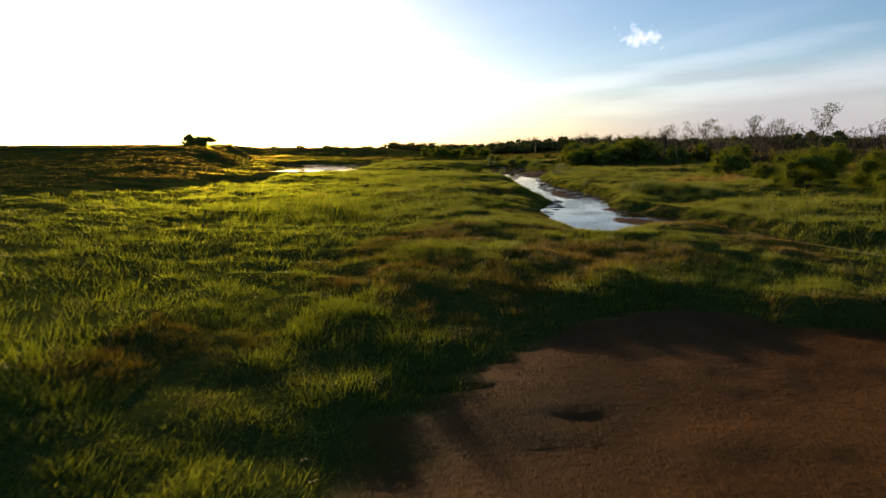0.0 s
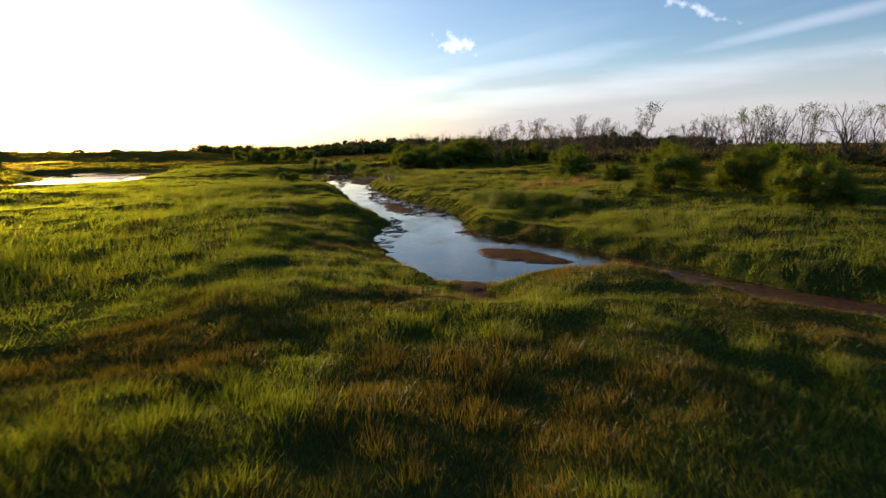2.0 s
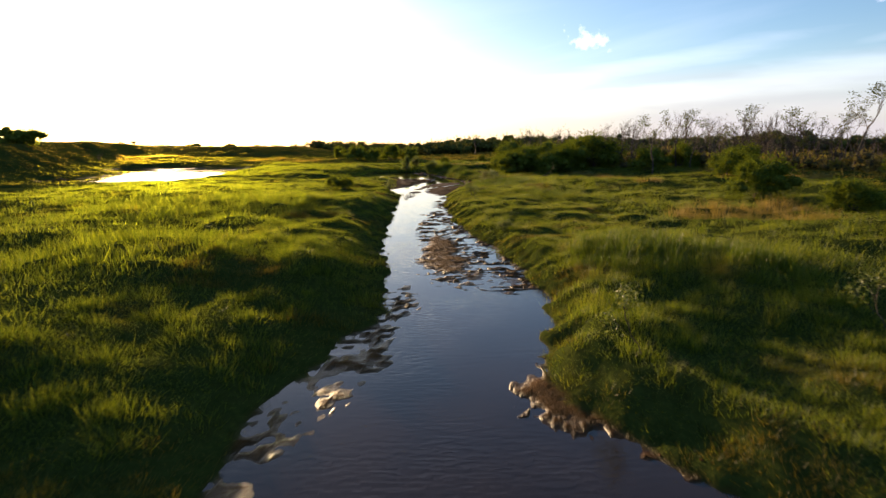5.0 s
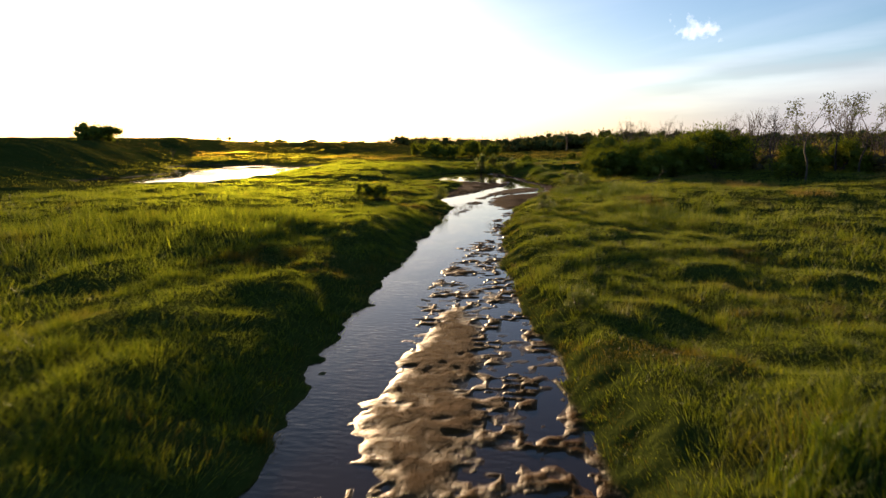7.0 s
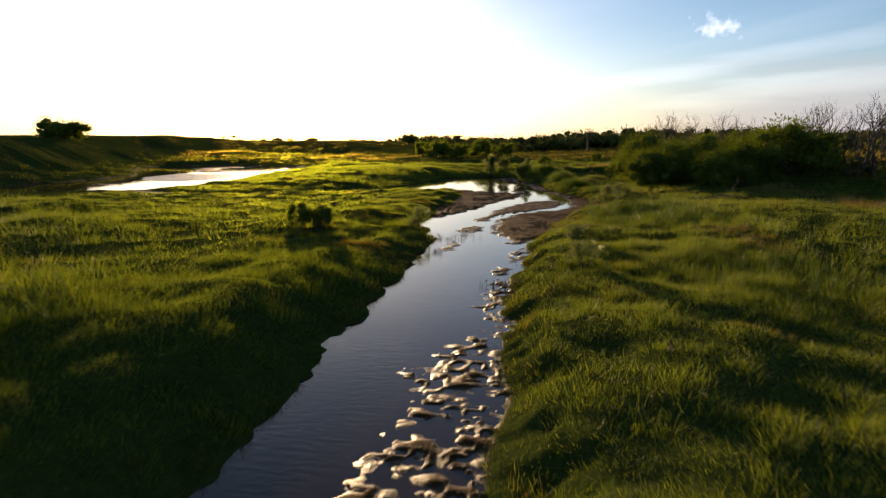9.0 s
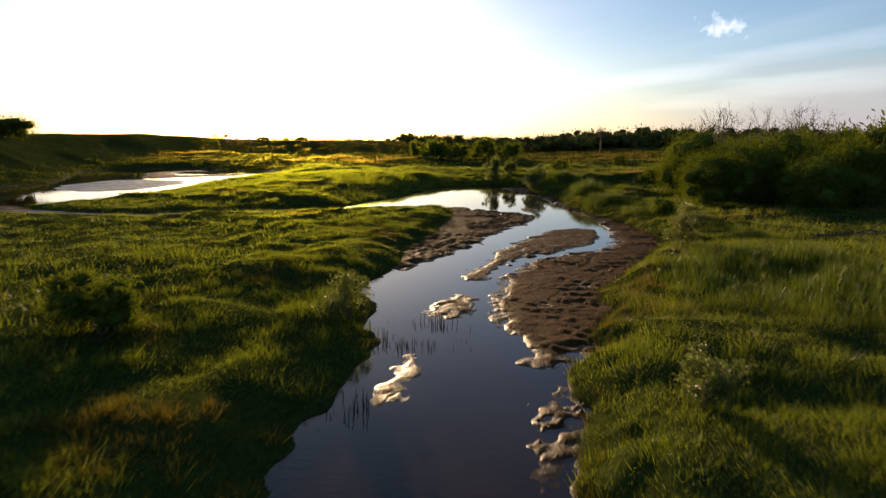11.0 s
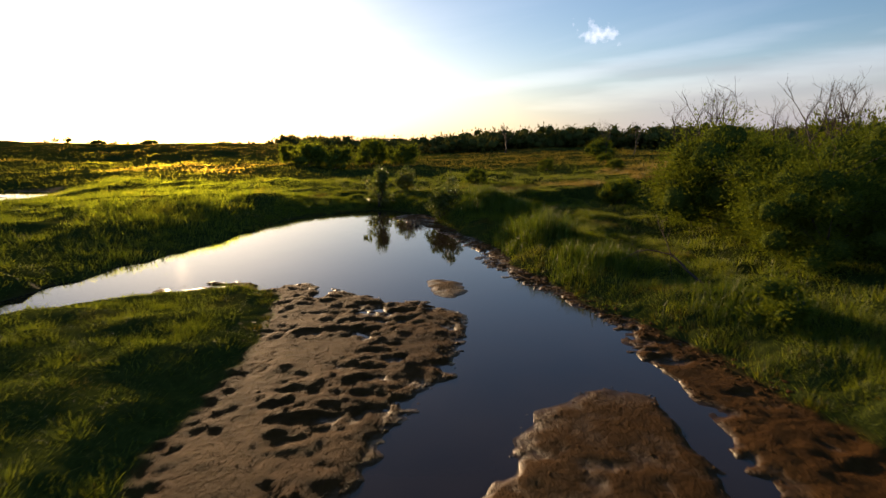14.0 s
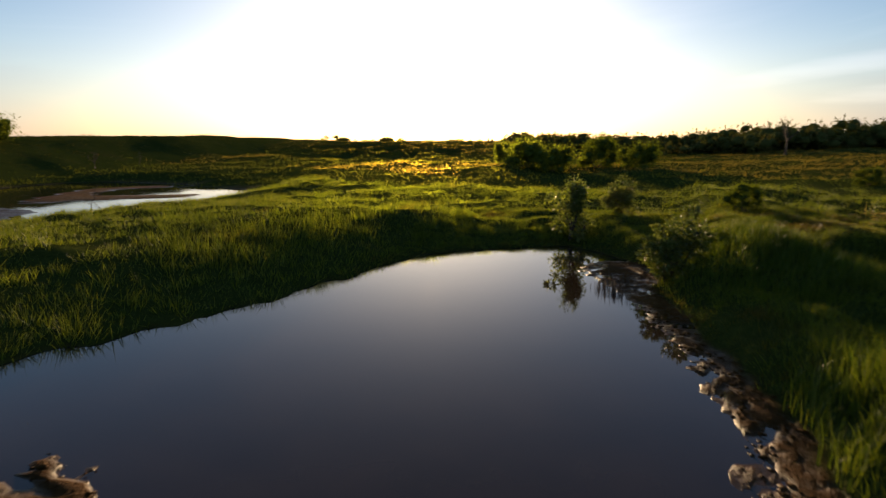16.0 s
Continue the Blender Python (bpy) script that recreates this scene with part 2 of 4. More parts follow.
def build_ground_material():
    m, t, out = material("marsh_ground")
    col, rough, gloss, fine = mud_nodes(t)
    turf = t.nodes.new("ShaderNodeAttribute")
    turf.attribute_name = "turf"
    patches, grain = noise_at(t, 0.35, 5.0, 0.6), noise_at(t, 6.0, 5.0, 0.7)
    grass = mixed(t, 0.5, ramp(t, patches, [(0.3, (0.022, 0.034, 0.007)), (0.55, (0.036, 0.048, 0.010)), (0.75, (0.062, 0.052, 0.015))]),
                  ramp(t, grain, [(0.3, (0.015, 0.022, 0.005)), (0.7, (0.060, 0.074, 0.016))]))
    b = node(t, "ShaderNodeBsdfPrincipled")
    t.links.new(mixed(t, turf.outputs["Fac"], col, grass), b.inputs["Base Color"])
    t.links.new(math_node(t, "MAXIMUM", rough, turf.outputs["Fac"]), b.inputs["Roughness"])
    t.links.new(math_node(t, "MULTIPLY", math_node(t, "SUBTRACT", 1.0, turf.outputs["Fac"]), gloss), b.inputs["Specular IOR Level"])
    bp = node(t, "ShaderNodeBump", Strength=1.0, Distance=0.065)
    t.links.new(mixed(t, turf.outputs["Fac"], fine, grain), bp.inputs["Height"])
    t.links.new(bp.outputs[0], b.inputs["Normal"])
    t.links.new(b.outputs[0], out.inputs["Surface"])
    return m


def build_water_material():
    m, t, out = material("creek_water")
    b = node(t, "ShaderNodeBsdfPrincipled", Roughness=0.03, IOR=1.33)
    n = noise_at(t, 0.5, 3.0)
    t.links.new(ramp(t, n, [(0.35, (0.020, 0.0125, 0.008)), (0.65, (0.032, 0.020, 0.012))]), b.inputs["Base Color"])
    mp = t.nodes.new("ShaderNodeMapping")
    g = t.nodes.new("ShaderNodeNewGeometry")
    mp.inputs["Rotation"].default_value = (0, 0, radians(8))
    mp.inputs["Scale"].default_value = (0.9, 2.6, 1.0)
    t.links.new(g.outputs["Position"], mp.inputs["Vector"])
    rip = noise_at(t, 4.2, 3.0, 0.55, mp.outputs[0])
    where = t.nodes.new("ShaderNodeMapRange")
    where.inputs["From Min"].default_value, where.inputs["From Max"].default_value = 0.38, 0.60
    t.links.new(noise_at(t, 0.3, 3.0), where.inputs["Value"])
    sp = t.nodes.new("ShaderNodeSeparateXYZ")
    t.links.new(g.outputs["Position"], sp.inputs[0])
    run = t.nodes.new("ShaderNodeMapRange")     # the creek runs faster where it is narrow, the pool lies still
    run.inputs["From Min"].default_value, run.inputs["From Max"].default_value = 45.0, 78.0
    run.inputs["To Min"].default_value, run.inputs["To Max"].default_value = 0.9, 0.07
    t.links.new(sp.outputs["Y"], run.inputs["Value"])
    force = math_node(t, "MULTIPLY", math_node(t, "ADD", where.outputs[0], 0.05), run.outputs[0])
    bp = node(t, "ShaderNodeBump", Distance=0.010)
    t.links.new(force, bp.inputs["Strength"])
    t.links.new(rip, bp.inputs["Height"])
    t.links.new(bp.outputs[0], b.inputs["Normal"])
    t.links.new(b.outputs[0], out.inputs["Surface"])
    return m


def build_mud_material():
    m, t, out = material("mud_clod")
    col, rough, gloss, fine = mud_nodes(t)
    b = node(t, "ShaderNodeBsdfPrincipled")
    t.links.new(col, b.inputs["Base Color"]); t.links.new(rough, b.inputs["Roughness"])
    t.links.new(gloss, b.inputs["Specular IOR Level"])
    bp = node(t, "ShaderNodeBump", Strength=0.6, Distance=0.03)
    t.links.new(fine, bp.inputs["Height"]); t.links.new(bp.outputs[0], b.inputs["Normal"])
    t.links.new(b.outputs[0], out.inputs["Surface"])
    return m


GROUND_MAT, WATER_MAT, MUD_MAT = build_ground_material(), build_water_material(), build_mud_material()
GRASS_MAT = leafy("marsh_grass", (0.043, 0.065, 0.010), (0.084, 0.118, 0.016), (0.154, 0.180, 0.029), (0.160, 0.130, 0.029), 0.67, 0.58)
REED_MAT = leafy("green_reed", (0.038, 0.066, 0.008), (0.068, 0.108, 0.013), (0.125, 0.152, 0.022), (0.108, 0.135, 0.027), 0.72, 0.42)
STRAW_MAT = leafy("dry_grass", (0.12, 0.088, 0.026), (0.18, 0.135, 0.040), (0.24, 0.185, 0.058), (0.11, 0.12, 0.028), 0.58, 0.45)
FAR_STRAW_MAT = leafy("far_dry_grass", (0.11, 0.085, 0.024), (0.16, 0.125, 0.036), (0.20, 0.160, 0.048), (0.10, 0.115, 0.025), 0.58, 0.42, 0.8, shine=0.0)
FAR_GRASS_MAT = leafy("far_grass", (0.070, 0.084, 0.014), (0.105, 0.122, 0.020), (0.145, 0.155, 0.027), (0.15, 0.125, 0.033), 0.62, 0.24, 0.8, 0.08, shine=0.0)
DYKE_MAT = leafy("dyke_grass", (0.075, 0.064, 0.018), (0.105, 0.088, 0.026), (0.130, 0.110, 0.034), (0.085, 0.090, 0.020), 0.6, 0.15, 0.9, 0.08, shine=0.0)
HERB_MAT = leafy("olive_brown_herb", (0.062, 0.048, 0.010), (0.095, 0.075, 0.014), (0.135, 0.106, 0.021), (0.066, 0.078, 0.013), 0.56, 0.45)
BUSH_MAT = leafy("shrub_leaf", (0.056, 0.080, 0.013), (0.080, 0.108, 0.018), (0.110, 0.138, 0.024), (0.112, 0.112, 0.024), 0.66, 0.38, 0.8, shine=0.0)
MANGROVE_MAT = leafy("mangrove_leaf", (0.050, 0.075, 0.022), (0.085, 0.115, 0.035), (0.14, 0.16, 0.055), (0.13, 0.12, 0.04), 0.68, 0.45, 0.42, shine=0.25)
SCRUB_MAT = leafy("scrub_leaf", (0.058, 0.070, 0.019), (0.082, 0.094, 0.025), (0.108, 0.114, 0.033), (0.115, 0.090, 0.040), 0.56, 0.15, 0.8, shine=0.0)
DRY_SCRUB_MAT = leafy("dry_scrub", (0.105, 0.080, 0.035), (0.145, 0.112, 0.048), (0.190, 0.152, 0.066), (0.100, 0.106, 0.030), 0.54, 0.4, 0.85, shine=0.0)
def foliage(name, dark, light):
    """Dense inner foliage; the shade among its leaves is put into its darker colours."""
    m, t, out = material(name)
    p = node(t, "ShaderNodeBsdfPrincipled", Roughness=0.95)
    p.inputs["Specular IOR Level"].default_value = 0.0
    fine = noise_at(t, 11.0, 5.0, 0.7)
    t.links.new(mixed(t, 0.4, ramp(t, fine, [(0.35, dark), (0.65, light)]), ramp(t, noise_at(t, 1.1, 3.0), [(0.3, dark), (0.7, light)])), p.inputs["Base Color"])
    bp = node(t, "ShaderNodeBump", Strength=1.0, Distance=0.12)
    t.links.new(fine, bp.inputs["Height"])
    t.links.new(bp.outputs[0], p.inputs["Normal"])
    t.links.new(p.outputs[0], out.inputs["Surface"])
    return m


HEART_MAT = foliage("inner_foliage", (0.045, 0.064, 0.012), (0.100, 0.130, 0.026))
WOOD_MAT = foliage("far_foliage", (0.050, 0.060, 0.018), (0.095, 0.105, 0.030))
DRY_WOOD_MAT = foliage("dry_undergrowth", (0.055, 0.046, 0.022), (0.120, 0.098, 0.046))
BARK_MAT = bark("grey_bark", (0.034, 0.023, 0.015), (0.082, 0.059, 0.040))
DARK_BARK_MAT = bark("brown_bark", (0.035, 0.024, 0.016), (0.09, 0.065, 0.045))


# ---- shape of the land ----
def hash2(ix, iy, seed):
    h = (ix.astype(np.int64) * 374761393 + iy.astype(np.int64) * 668265263 + seed * 974711) & 0x7FFFFFFF
    h = ((h ^ (h >> 13)) * 1274126177) & 0x7FFFFFFF
    return ((h ^ (h >> 16)) & 0xFFFF) / 65535.0


def vnoise(x, y, scale, seed=0):
    """Smooth value noise, 0 to 1."""
    x, y = np.asarray(x, float) / scale, np.asarray(y, float) / scale
    ix, iy = np.floor(x), np.floor(y)
    fx, fy = x - ix, y - iy
    fx, fy = fx * fx * fx * (fx * (fx * 6 - 15) + 10), fy * fy * fy * (fy * (fy * 6 - 15) + 10)
    a, b = hash2(ix, iy, seed), hash2(ix + 1, iy, seed)
    c, d = hash2(ix, iy + 1, seed), hash2(ix + 1, iy + 1, seed)
    return (a + (b - a) * fx) * (1 - fy) + (c + (d - c) * fx) * fy


def fbm(x, y, scale, seed=0, octaves=3):
    s, amp, tot = 0.0, 1.0, 0.0
    for k in range(octaves):
        s = s + amp * vnoise(x, y, scale / 2 ** k, seed + 17 * k)
        tot += amp
        amp *= 0.5
    return s / tot


def smooth(a, b, v):
    k = np.clip((np.asarray(v, float) - a) / (b - a), 0, 1)
    return k * k * (3 - 2 * k)


def spline(points, closed=True, steps=5):
    p = np.array(points, float)
    n = len(p)
    out = []
    for i in range(n if closed else n - 1):
        a, b, c, d = (p[(i + k) % n] if closed else p[min(max(i + k, 0), n - 1)] for k in (-1, 0, 1, 2))
        for s in np.linspace(0, 1, steps, endpoint=False):
            out.append(0.5 * (2 * b + (c - a) * s + (2 * a - 5 * b + 4 * c - d) * s * s + (3 * b - a - 3 * c + d) * s ** 3))
    if not closed:
        out.append(p[-1])
    return np.array(out)


def inside_depth(x, y, poly, reach=8.0):
    """Signed distance to a closed outline: positive inside."""
    out = np.full(x.shape, -reach)
    lo, hi = poly.min(0) - reach, poly.max(0) + reach
    sel = np.nonzero((x > lo[0]) & (x < hi[0]) & (y > lo[1]) & (y < hi[1]))[0]
    if not len(sel):
        return out
    px, py = x[sel], y[sel]
    best, odd = np.full(len(sel), 1e9), np.zeros(len(sel), bool)
    for a, b in zip(poly, np.roll(poly, -1, 0)):
        d = b - a
        k = np.clip(((px - a[0]) * d[0] + (py - a[1]) * d[1]) / max(d @ d, 1e-9), 0, 1)
        best = np.minimum(best, (px - a[0] - k * d[0]) ** 2 + (py - a[1] - k * d[1]) ** 2)
        if a[1] != b[1]:
            odd ^= ((a[1] > py) != (b[1] > py)) & (px < (b[0] - a[0]) * (py - a[1]) / (b[1] - a[1]) + a[0])
    best = np.minimum(np.sqrt(best), reach)
    out[sel] = np.where(odd, best, -best)
    return out


# foot of the grass along the creek, walking upstream on one side and back on the other
LEFT_BANK = [(6.5, 23.9), (6.2, 25.4), (5.9, 27.3), (5.4, 30.5), (5.3, 34), (5.8, 36.6), (6.5, 39.6), (7.0, 42), (6.8, 46), (6.5, 52), (6.6, 58),
             (6.6, 64), (6.9, 71), (6.5, 75), (5.6, 77.5), (5.5, 80.5), (5.6, 84), (5.9, 88), (6.1, 92), (5.6, 95.3), (4.6, 96.3)]
POOL_SHORE = [(2.4, 96.0), (-0.8, 94.4), (-1.4, 95.4), (-0.5, 98.5), (0.4, 101.5), (1.4, 105), (2.4, 110), (4.5, 112.8), (7.0, 114.2), (9.6, 112.0),
              (10.5, 108.2), (11.7, 104.8), (12.4, 102), (12.5, 99.5), (13.3, 96), (14.0, 93.5)]
RIGHT_BANK = [(15.0, 91), (15.4, 88), (15.0, 85), (13.5, 82), (12.4, 79), (11.6, 75.5), (10.9, 72.5), (10.6, 69), (10.1, 65), (10.2, 60),
              (10.4, 55), (11.0, 50), (11.2, 47), (11.5, 43), (11.0, 39.5), (10.1, 36.6), (10.9, 34.6), (11.6, 33)]
SIDE_ARM = [(12.6, 31), (13.3, 28.5), (14.1, 26), (15.1, 22.8), (18, 19), (26, 15), (25, 13.4), (17, 16.2), (13.4, 20), (12.2, 22.5), (11.7, 24.4), (10.5, 25.7), (8.4, 26.0), (7.3, 25.6), (6.9, 24.2)]
START_FLAT = [(-1.0, 3), (-0.6, 7.4), (1.0, 10), (3.7, 12.4), (6.3, 13.2), (7.5, 11.9), (9.6, 11.4), (13, 10.3), (15, 6), (12, 0), (8, -4), (1, -4)]
POND = [(-18.0, 99.5), (-18.6, 105), (-19.3, 112), (-18.8, 121), (-20, 128), (-26, 130.5), (-34, 132), (-43, 130.5), (-42, 122), (-35, 112), (-32, 104), (-34, 93),
        (-28, 88.5), (-20.5, 91)]
WEST_ARM = [(-1.0, 94.8), (-6, 91.9), (-12, 89.8), (-17, 90.2), (-21, 92)]
# mud that stands out of the water
TONGUE = [(5.6, 80.0), (6.6, 81.2), (7.2, 82.8), (7.9, 85), (8.7, 88.2), (9.8, 91), (10.2, 93.2), (9.9, 94.5), (8.6, 95.1), (7.4, 95.8), (6.2, 96.7), (4.3, 97.1), (2.2, 97.0), (3, 92), (4.5, 85)]
SHELF = [(9.2, 76.1), (9.3, 77.7), (9.4, 79.3), (9.9, 80.6), (10.1, 81.9), (10.9, 82.5), (11.8, 83.5), (12.6, 84.1), (13.3, 85.6), (13.8, 87.8), (13.7, 90.3), (14.6, 91.5), (15.6, 91), (16.5, 87), (14.5, 81), (12.5, 77), (11.2, 74), (10.2, 72.8), (9.6, 74.5)]
LOBE = [(7.9, 79.7), (8.4, 81.0), (8.7, 82.5), (9.0, 84.0), (9.5, 85.5), (10.2, 87.3), (11.1, 88.7), (12.0, 89.6), (13.0, 89.4), (13.4, 88.4), (13.1, 86.8), (12.4, 85.2), (11.4, 84.3), (10.6, 83.6), (10.1, 83.0), (9.6, 82.0), (9.1, 80.6), (8.7, 79.2), (8.05, 79.0)]
FIRST_BAR = [(9.0, 31.4), (10.0, 31.2), (10.7, 30.2), (11.1, 28.6), (10.9, 27.9), (9.9, 28.3), (9.0, 29.2), (8.7, 30.2)]
SMALL_BAR = [(9.6, 97.0), (10.2, 97.2), (10.7, 96.0), (10.4, 95.3), (9.9, 95.5)]
NARROWS = [(8.4, 43.0), (8.0, 46.0), (7.9, 49.5), (7.9, 53), (8.0, 56.5), (8.2, 59), (8.6, 61), (9.2, 63.5), (9.4, 67), (10.0, 72), (11.2, 72), (11, 66), (10.8, 60), (11, 54), (11.6, 49), (11.9, 44), (10.4, 42.0)]
SAND_BAR = [(8.2, 45.5), (8.1, 47.5), (8.15, 49.2), (8.4, 51.0), (8.9, 52.2), (9.4, 51.0), (9.6, 49), (9.7, 46.5), (9.3, 44.6)]
LEFT_FRINGE = [(5.5, 31.0), (6.0, 33.9), (6.4, 34.8), (6.9, 36.6), (7.5, 38.9), (7.7, 40), (7.9, 41.6), (7.5, 43.2), (6.6, 42), (5.6, 38), (4.8, 35)]
ARM_MUD = [(12.4, 28.3), (13.3, 26.5), (14.6, 23.6), (17.5, 19.3), (25, 15), (24.5, 14), (17, 16.8), (13.6, 20.4), (12.6, 23), (12.0, 25.5), (11.8, 27.3)]
SPIT = [(9.6, 36.4), (9.6, 35.3), (10.4, 34.5), (11.3, 33.5), (12.0, 33.8), (11, 36), (10.4, 37.4)]
UPPER_ISLE = [(7.5, 75.6), (7.6, 76.8), (8.1, 77.4), (8.7, 76.9), (8.7, 75.9), (8.2, 75.3)]
LOWER_ISLE = [(7.3, 71.3), (7.4, 72.4), (7.7, 73.1), (8.0, 72.7), (8.0, 71.6), (7.6, 70.9)]
STONY_SHORE = [(8.0, 111.2), (9.4, 108.0), (10.8, 104.6), (11.4, 101.8), (11.6, 99.6), (12.4, 96.3), (13.2, 94.4), (13.6, 92.6), (13.7, 91.0), (14.8, 91.0), (14.6, 93.5), (13.8, 96.4), (13.0, 99.5), (12.8, 102), (12.2, 105), (11.0, 108.5), (10.0, 112.2)]
SHALLOWS = [(8.6, 80.8), (9.0, 82.5), (9.8, 84), (11, 85), (12.6, 86.5), (13.4, 87.7), (13.7, 86.2), (12.6, 84), (11, 82.3), (10.0, 81.2), (9.3, 80.6)]
SHELF_FILM = [(8.8, 75.5), (8.8, 78), (8.9, 80), (9.2, 81.8), (9.8, 82.8), (10.8, 83.2), (10.4, 81.5), (9.9, 79), (9.7, 76), (9.4, 74)]
POND_MUD = [(-31, 113.2), (-24, 114.3), (-21.5, 112.5), (-20.6, 109), (-20.6, 105), (-21.5, 102.5), (-25, 101.5), (-30, 105)]
POND_BAR = [(-28.4, 116.2), (-26.6, 118.3), (-24, 121), (-21.5, 123.5), (-22.5, 125), (-26, 123.5), (-29, 121.5), (-31, 123.5), (-32, 127), (-30.3, 129.8), (-33, 129), (-35, 126), (-33, 121), (-31, 118)]
NECK = [(6.4, 23.7), (6.1, 25.4), (6.3, 26.5), (7.2, 26.5), (7.4, 25.6), (6.9, 24.0)]

BASIN = spline(LEFT_BANK + POOL_SHORE + RIGHT_BANK + SIDE_ARM)
FLAT, POND_LINE = spline(START_FLAT), spline(POND)
# outline, height, roughness, hummocks
BARS = [(spline(TONGUE), 0.056, 0.033, 0.0), (spline(SHELF), 0.045, 0.020, 0.012), (spline(LOBE), 0.030, 0.014, 0.0), (spline(FIRST_BAR), 0.055, 0.007, 0.0), (spline(SMALL_BAR), 0.032, 0.007, 0.0),
        (spline(NARROWS), -0.005, 0.010, 0.033), (spline(SAND_BAR), 0.030, 0.016, 0.010), (spline(UPPER_ISLE), 0.012, 0.016, 0.014), (spline(LOWER_ISLE), 0.008, 0.018, 0.014), (spline(NECK), 0.06, 0.02, 0.0),
        (spline(LEFT_FRINGE), -0.004, 0.018, 0.03), (spline(SPIT), 0.015, 0.022, 0.03), (spline(POND_BAR), 0.05, 0.025, 0.0), (spline(SHALLOWS), 0.010, 0.026, 0.02), (spline(STONY_SHORE), 0.02, 0.03, 0.02),
        (spline(ARM_MUD), 0.012, 0.003, 0.0), (spline(SHELF_FILM), 0.004, 0.010, 0.012), (spline(POND_MUD), 0.007, 0.006, 0.0)]
DRAIN = np.array([(13.5, 90.4), (13.3, 88.6), (13.2, 86.8), (12.6, 85.0), (11.6, 83.9), (10.4, 82.7), (9.5, 81.6), (9.0, 79.8)])
ARM_LINE = spline(WEST_ARM, closed=False)


# swells and hollows of the marsh: x, y, reach, height
# lip and hollow round x 14-18, y 93-101 are added to throw shade there
HILLS = [(17.6, 97.0, 5.0, -0.34), (21.0, 104.0, 5.0, -0.15), (13.7, 101.3, 2.0, 0.34), (14.9, 97.2, 1.7, 0.30), (16.2, 93.6, 1.6, 0.22), (-4, 112, 7, 0.3), (7, 121, 6, 0.25), (17, 70, 5, 0.25), (9, 21.5, 3.5, 0.15), (0, 60, 6, 0.2), (15.5, 41, 4, 0.2), (17, 84, 4, -0.15)]


def line_distance(x, y, line, reach=6.0):
    best = np.full(x.shape, reach ** 2)
    for a, b in zip(line[:-1], line[1:]):
        d = b - a
        k = np.clip(((x - a[0]) * d[0] + (y - a[1]) * d[1]) / (d @ d), 0, 1)
        best = np.minimum(best, (x - a[0] - k * d[0]) ** 2 + (y - a[1] - k * d[1]) ** 2)
    return np.sqrt(best)


def bare_depth(x, y):
    """How far a place lies inside the bare mud and water (negative: how far out on the grass)."""
    wob = (vnoise(x, y, 0.9, 5) - 0.5) * 0.5 + (vnoise(x, y, 0.3, 6) - 0.5) * 0.22
    d = np.maximum(inside_depth(x, y, BASIN), inside_depth(x, y, POND_LINE))
    d = np.maximum(d, 0.8 - line_distance(x, y, ARM_LINE))
    return np.maximum(d, inside_depth(x, y, FLAT)) + wob


def dyke(x, y):
    """The bank that runs along the far side of the pond and then bends across the marsh."""
    wave = 5 * (vnoise(x, y, 26.0, 8) - 0.5) + 1.6 * (vnoise(x, y, 6.0, 9) - 0.5)
    along = -32.5 - 0.34 * (y - 88) - x
    across = np.minimum(0.375 * (y - 168 + 0.10 * (x + 30)), 0.22 * (8 - x))
    fade = smooth(60, 110, y)
    return np.maximum(smooth(0, 12, along + wave * fade), 0.74 * smooth(0, 12, across + 0.5 * wave * fade))


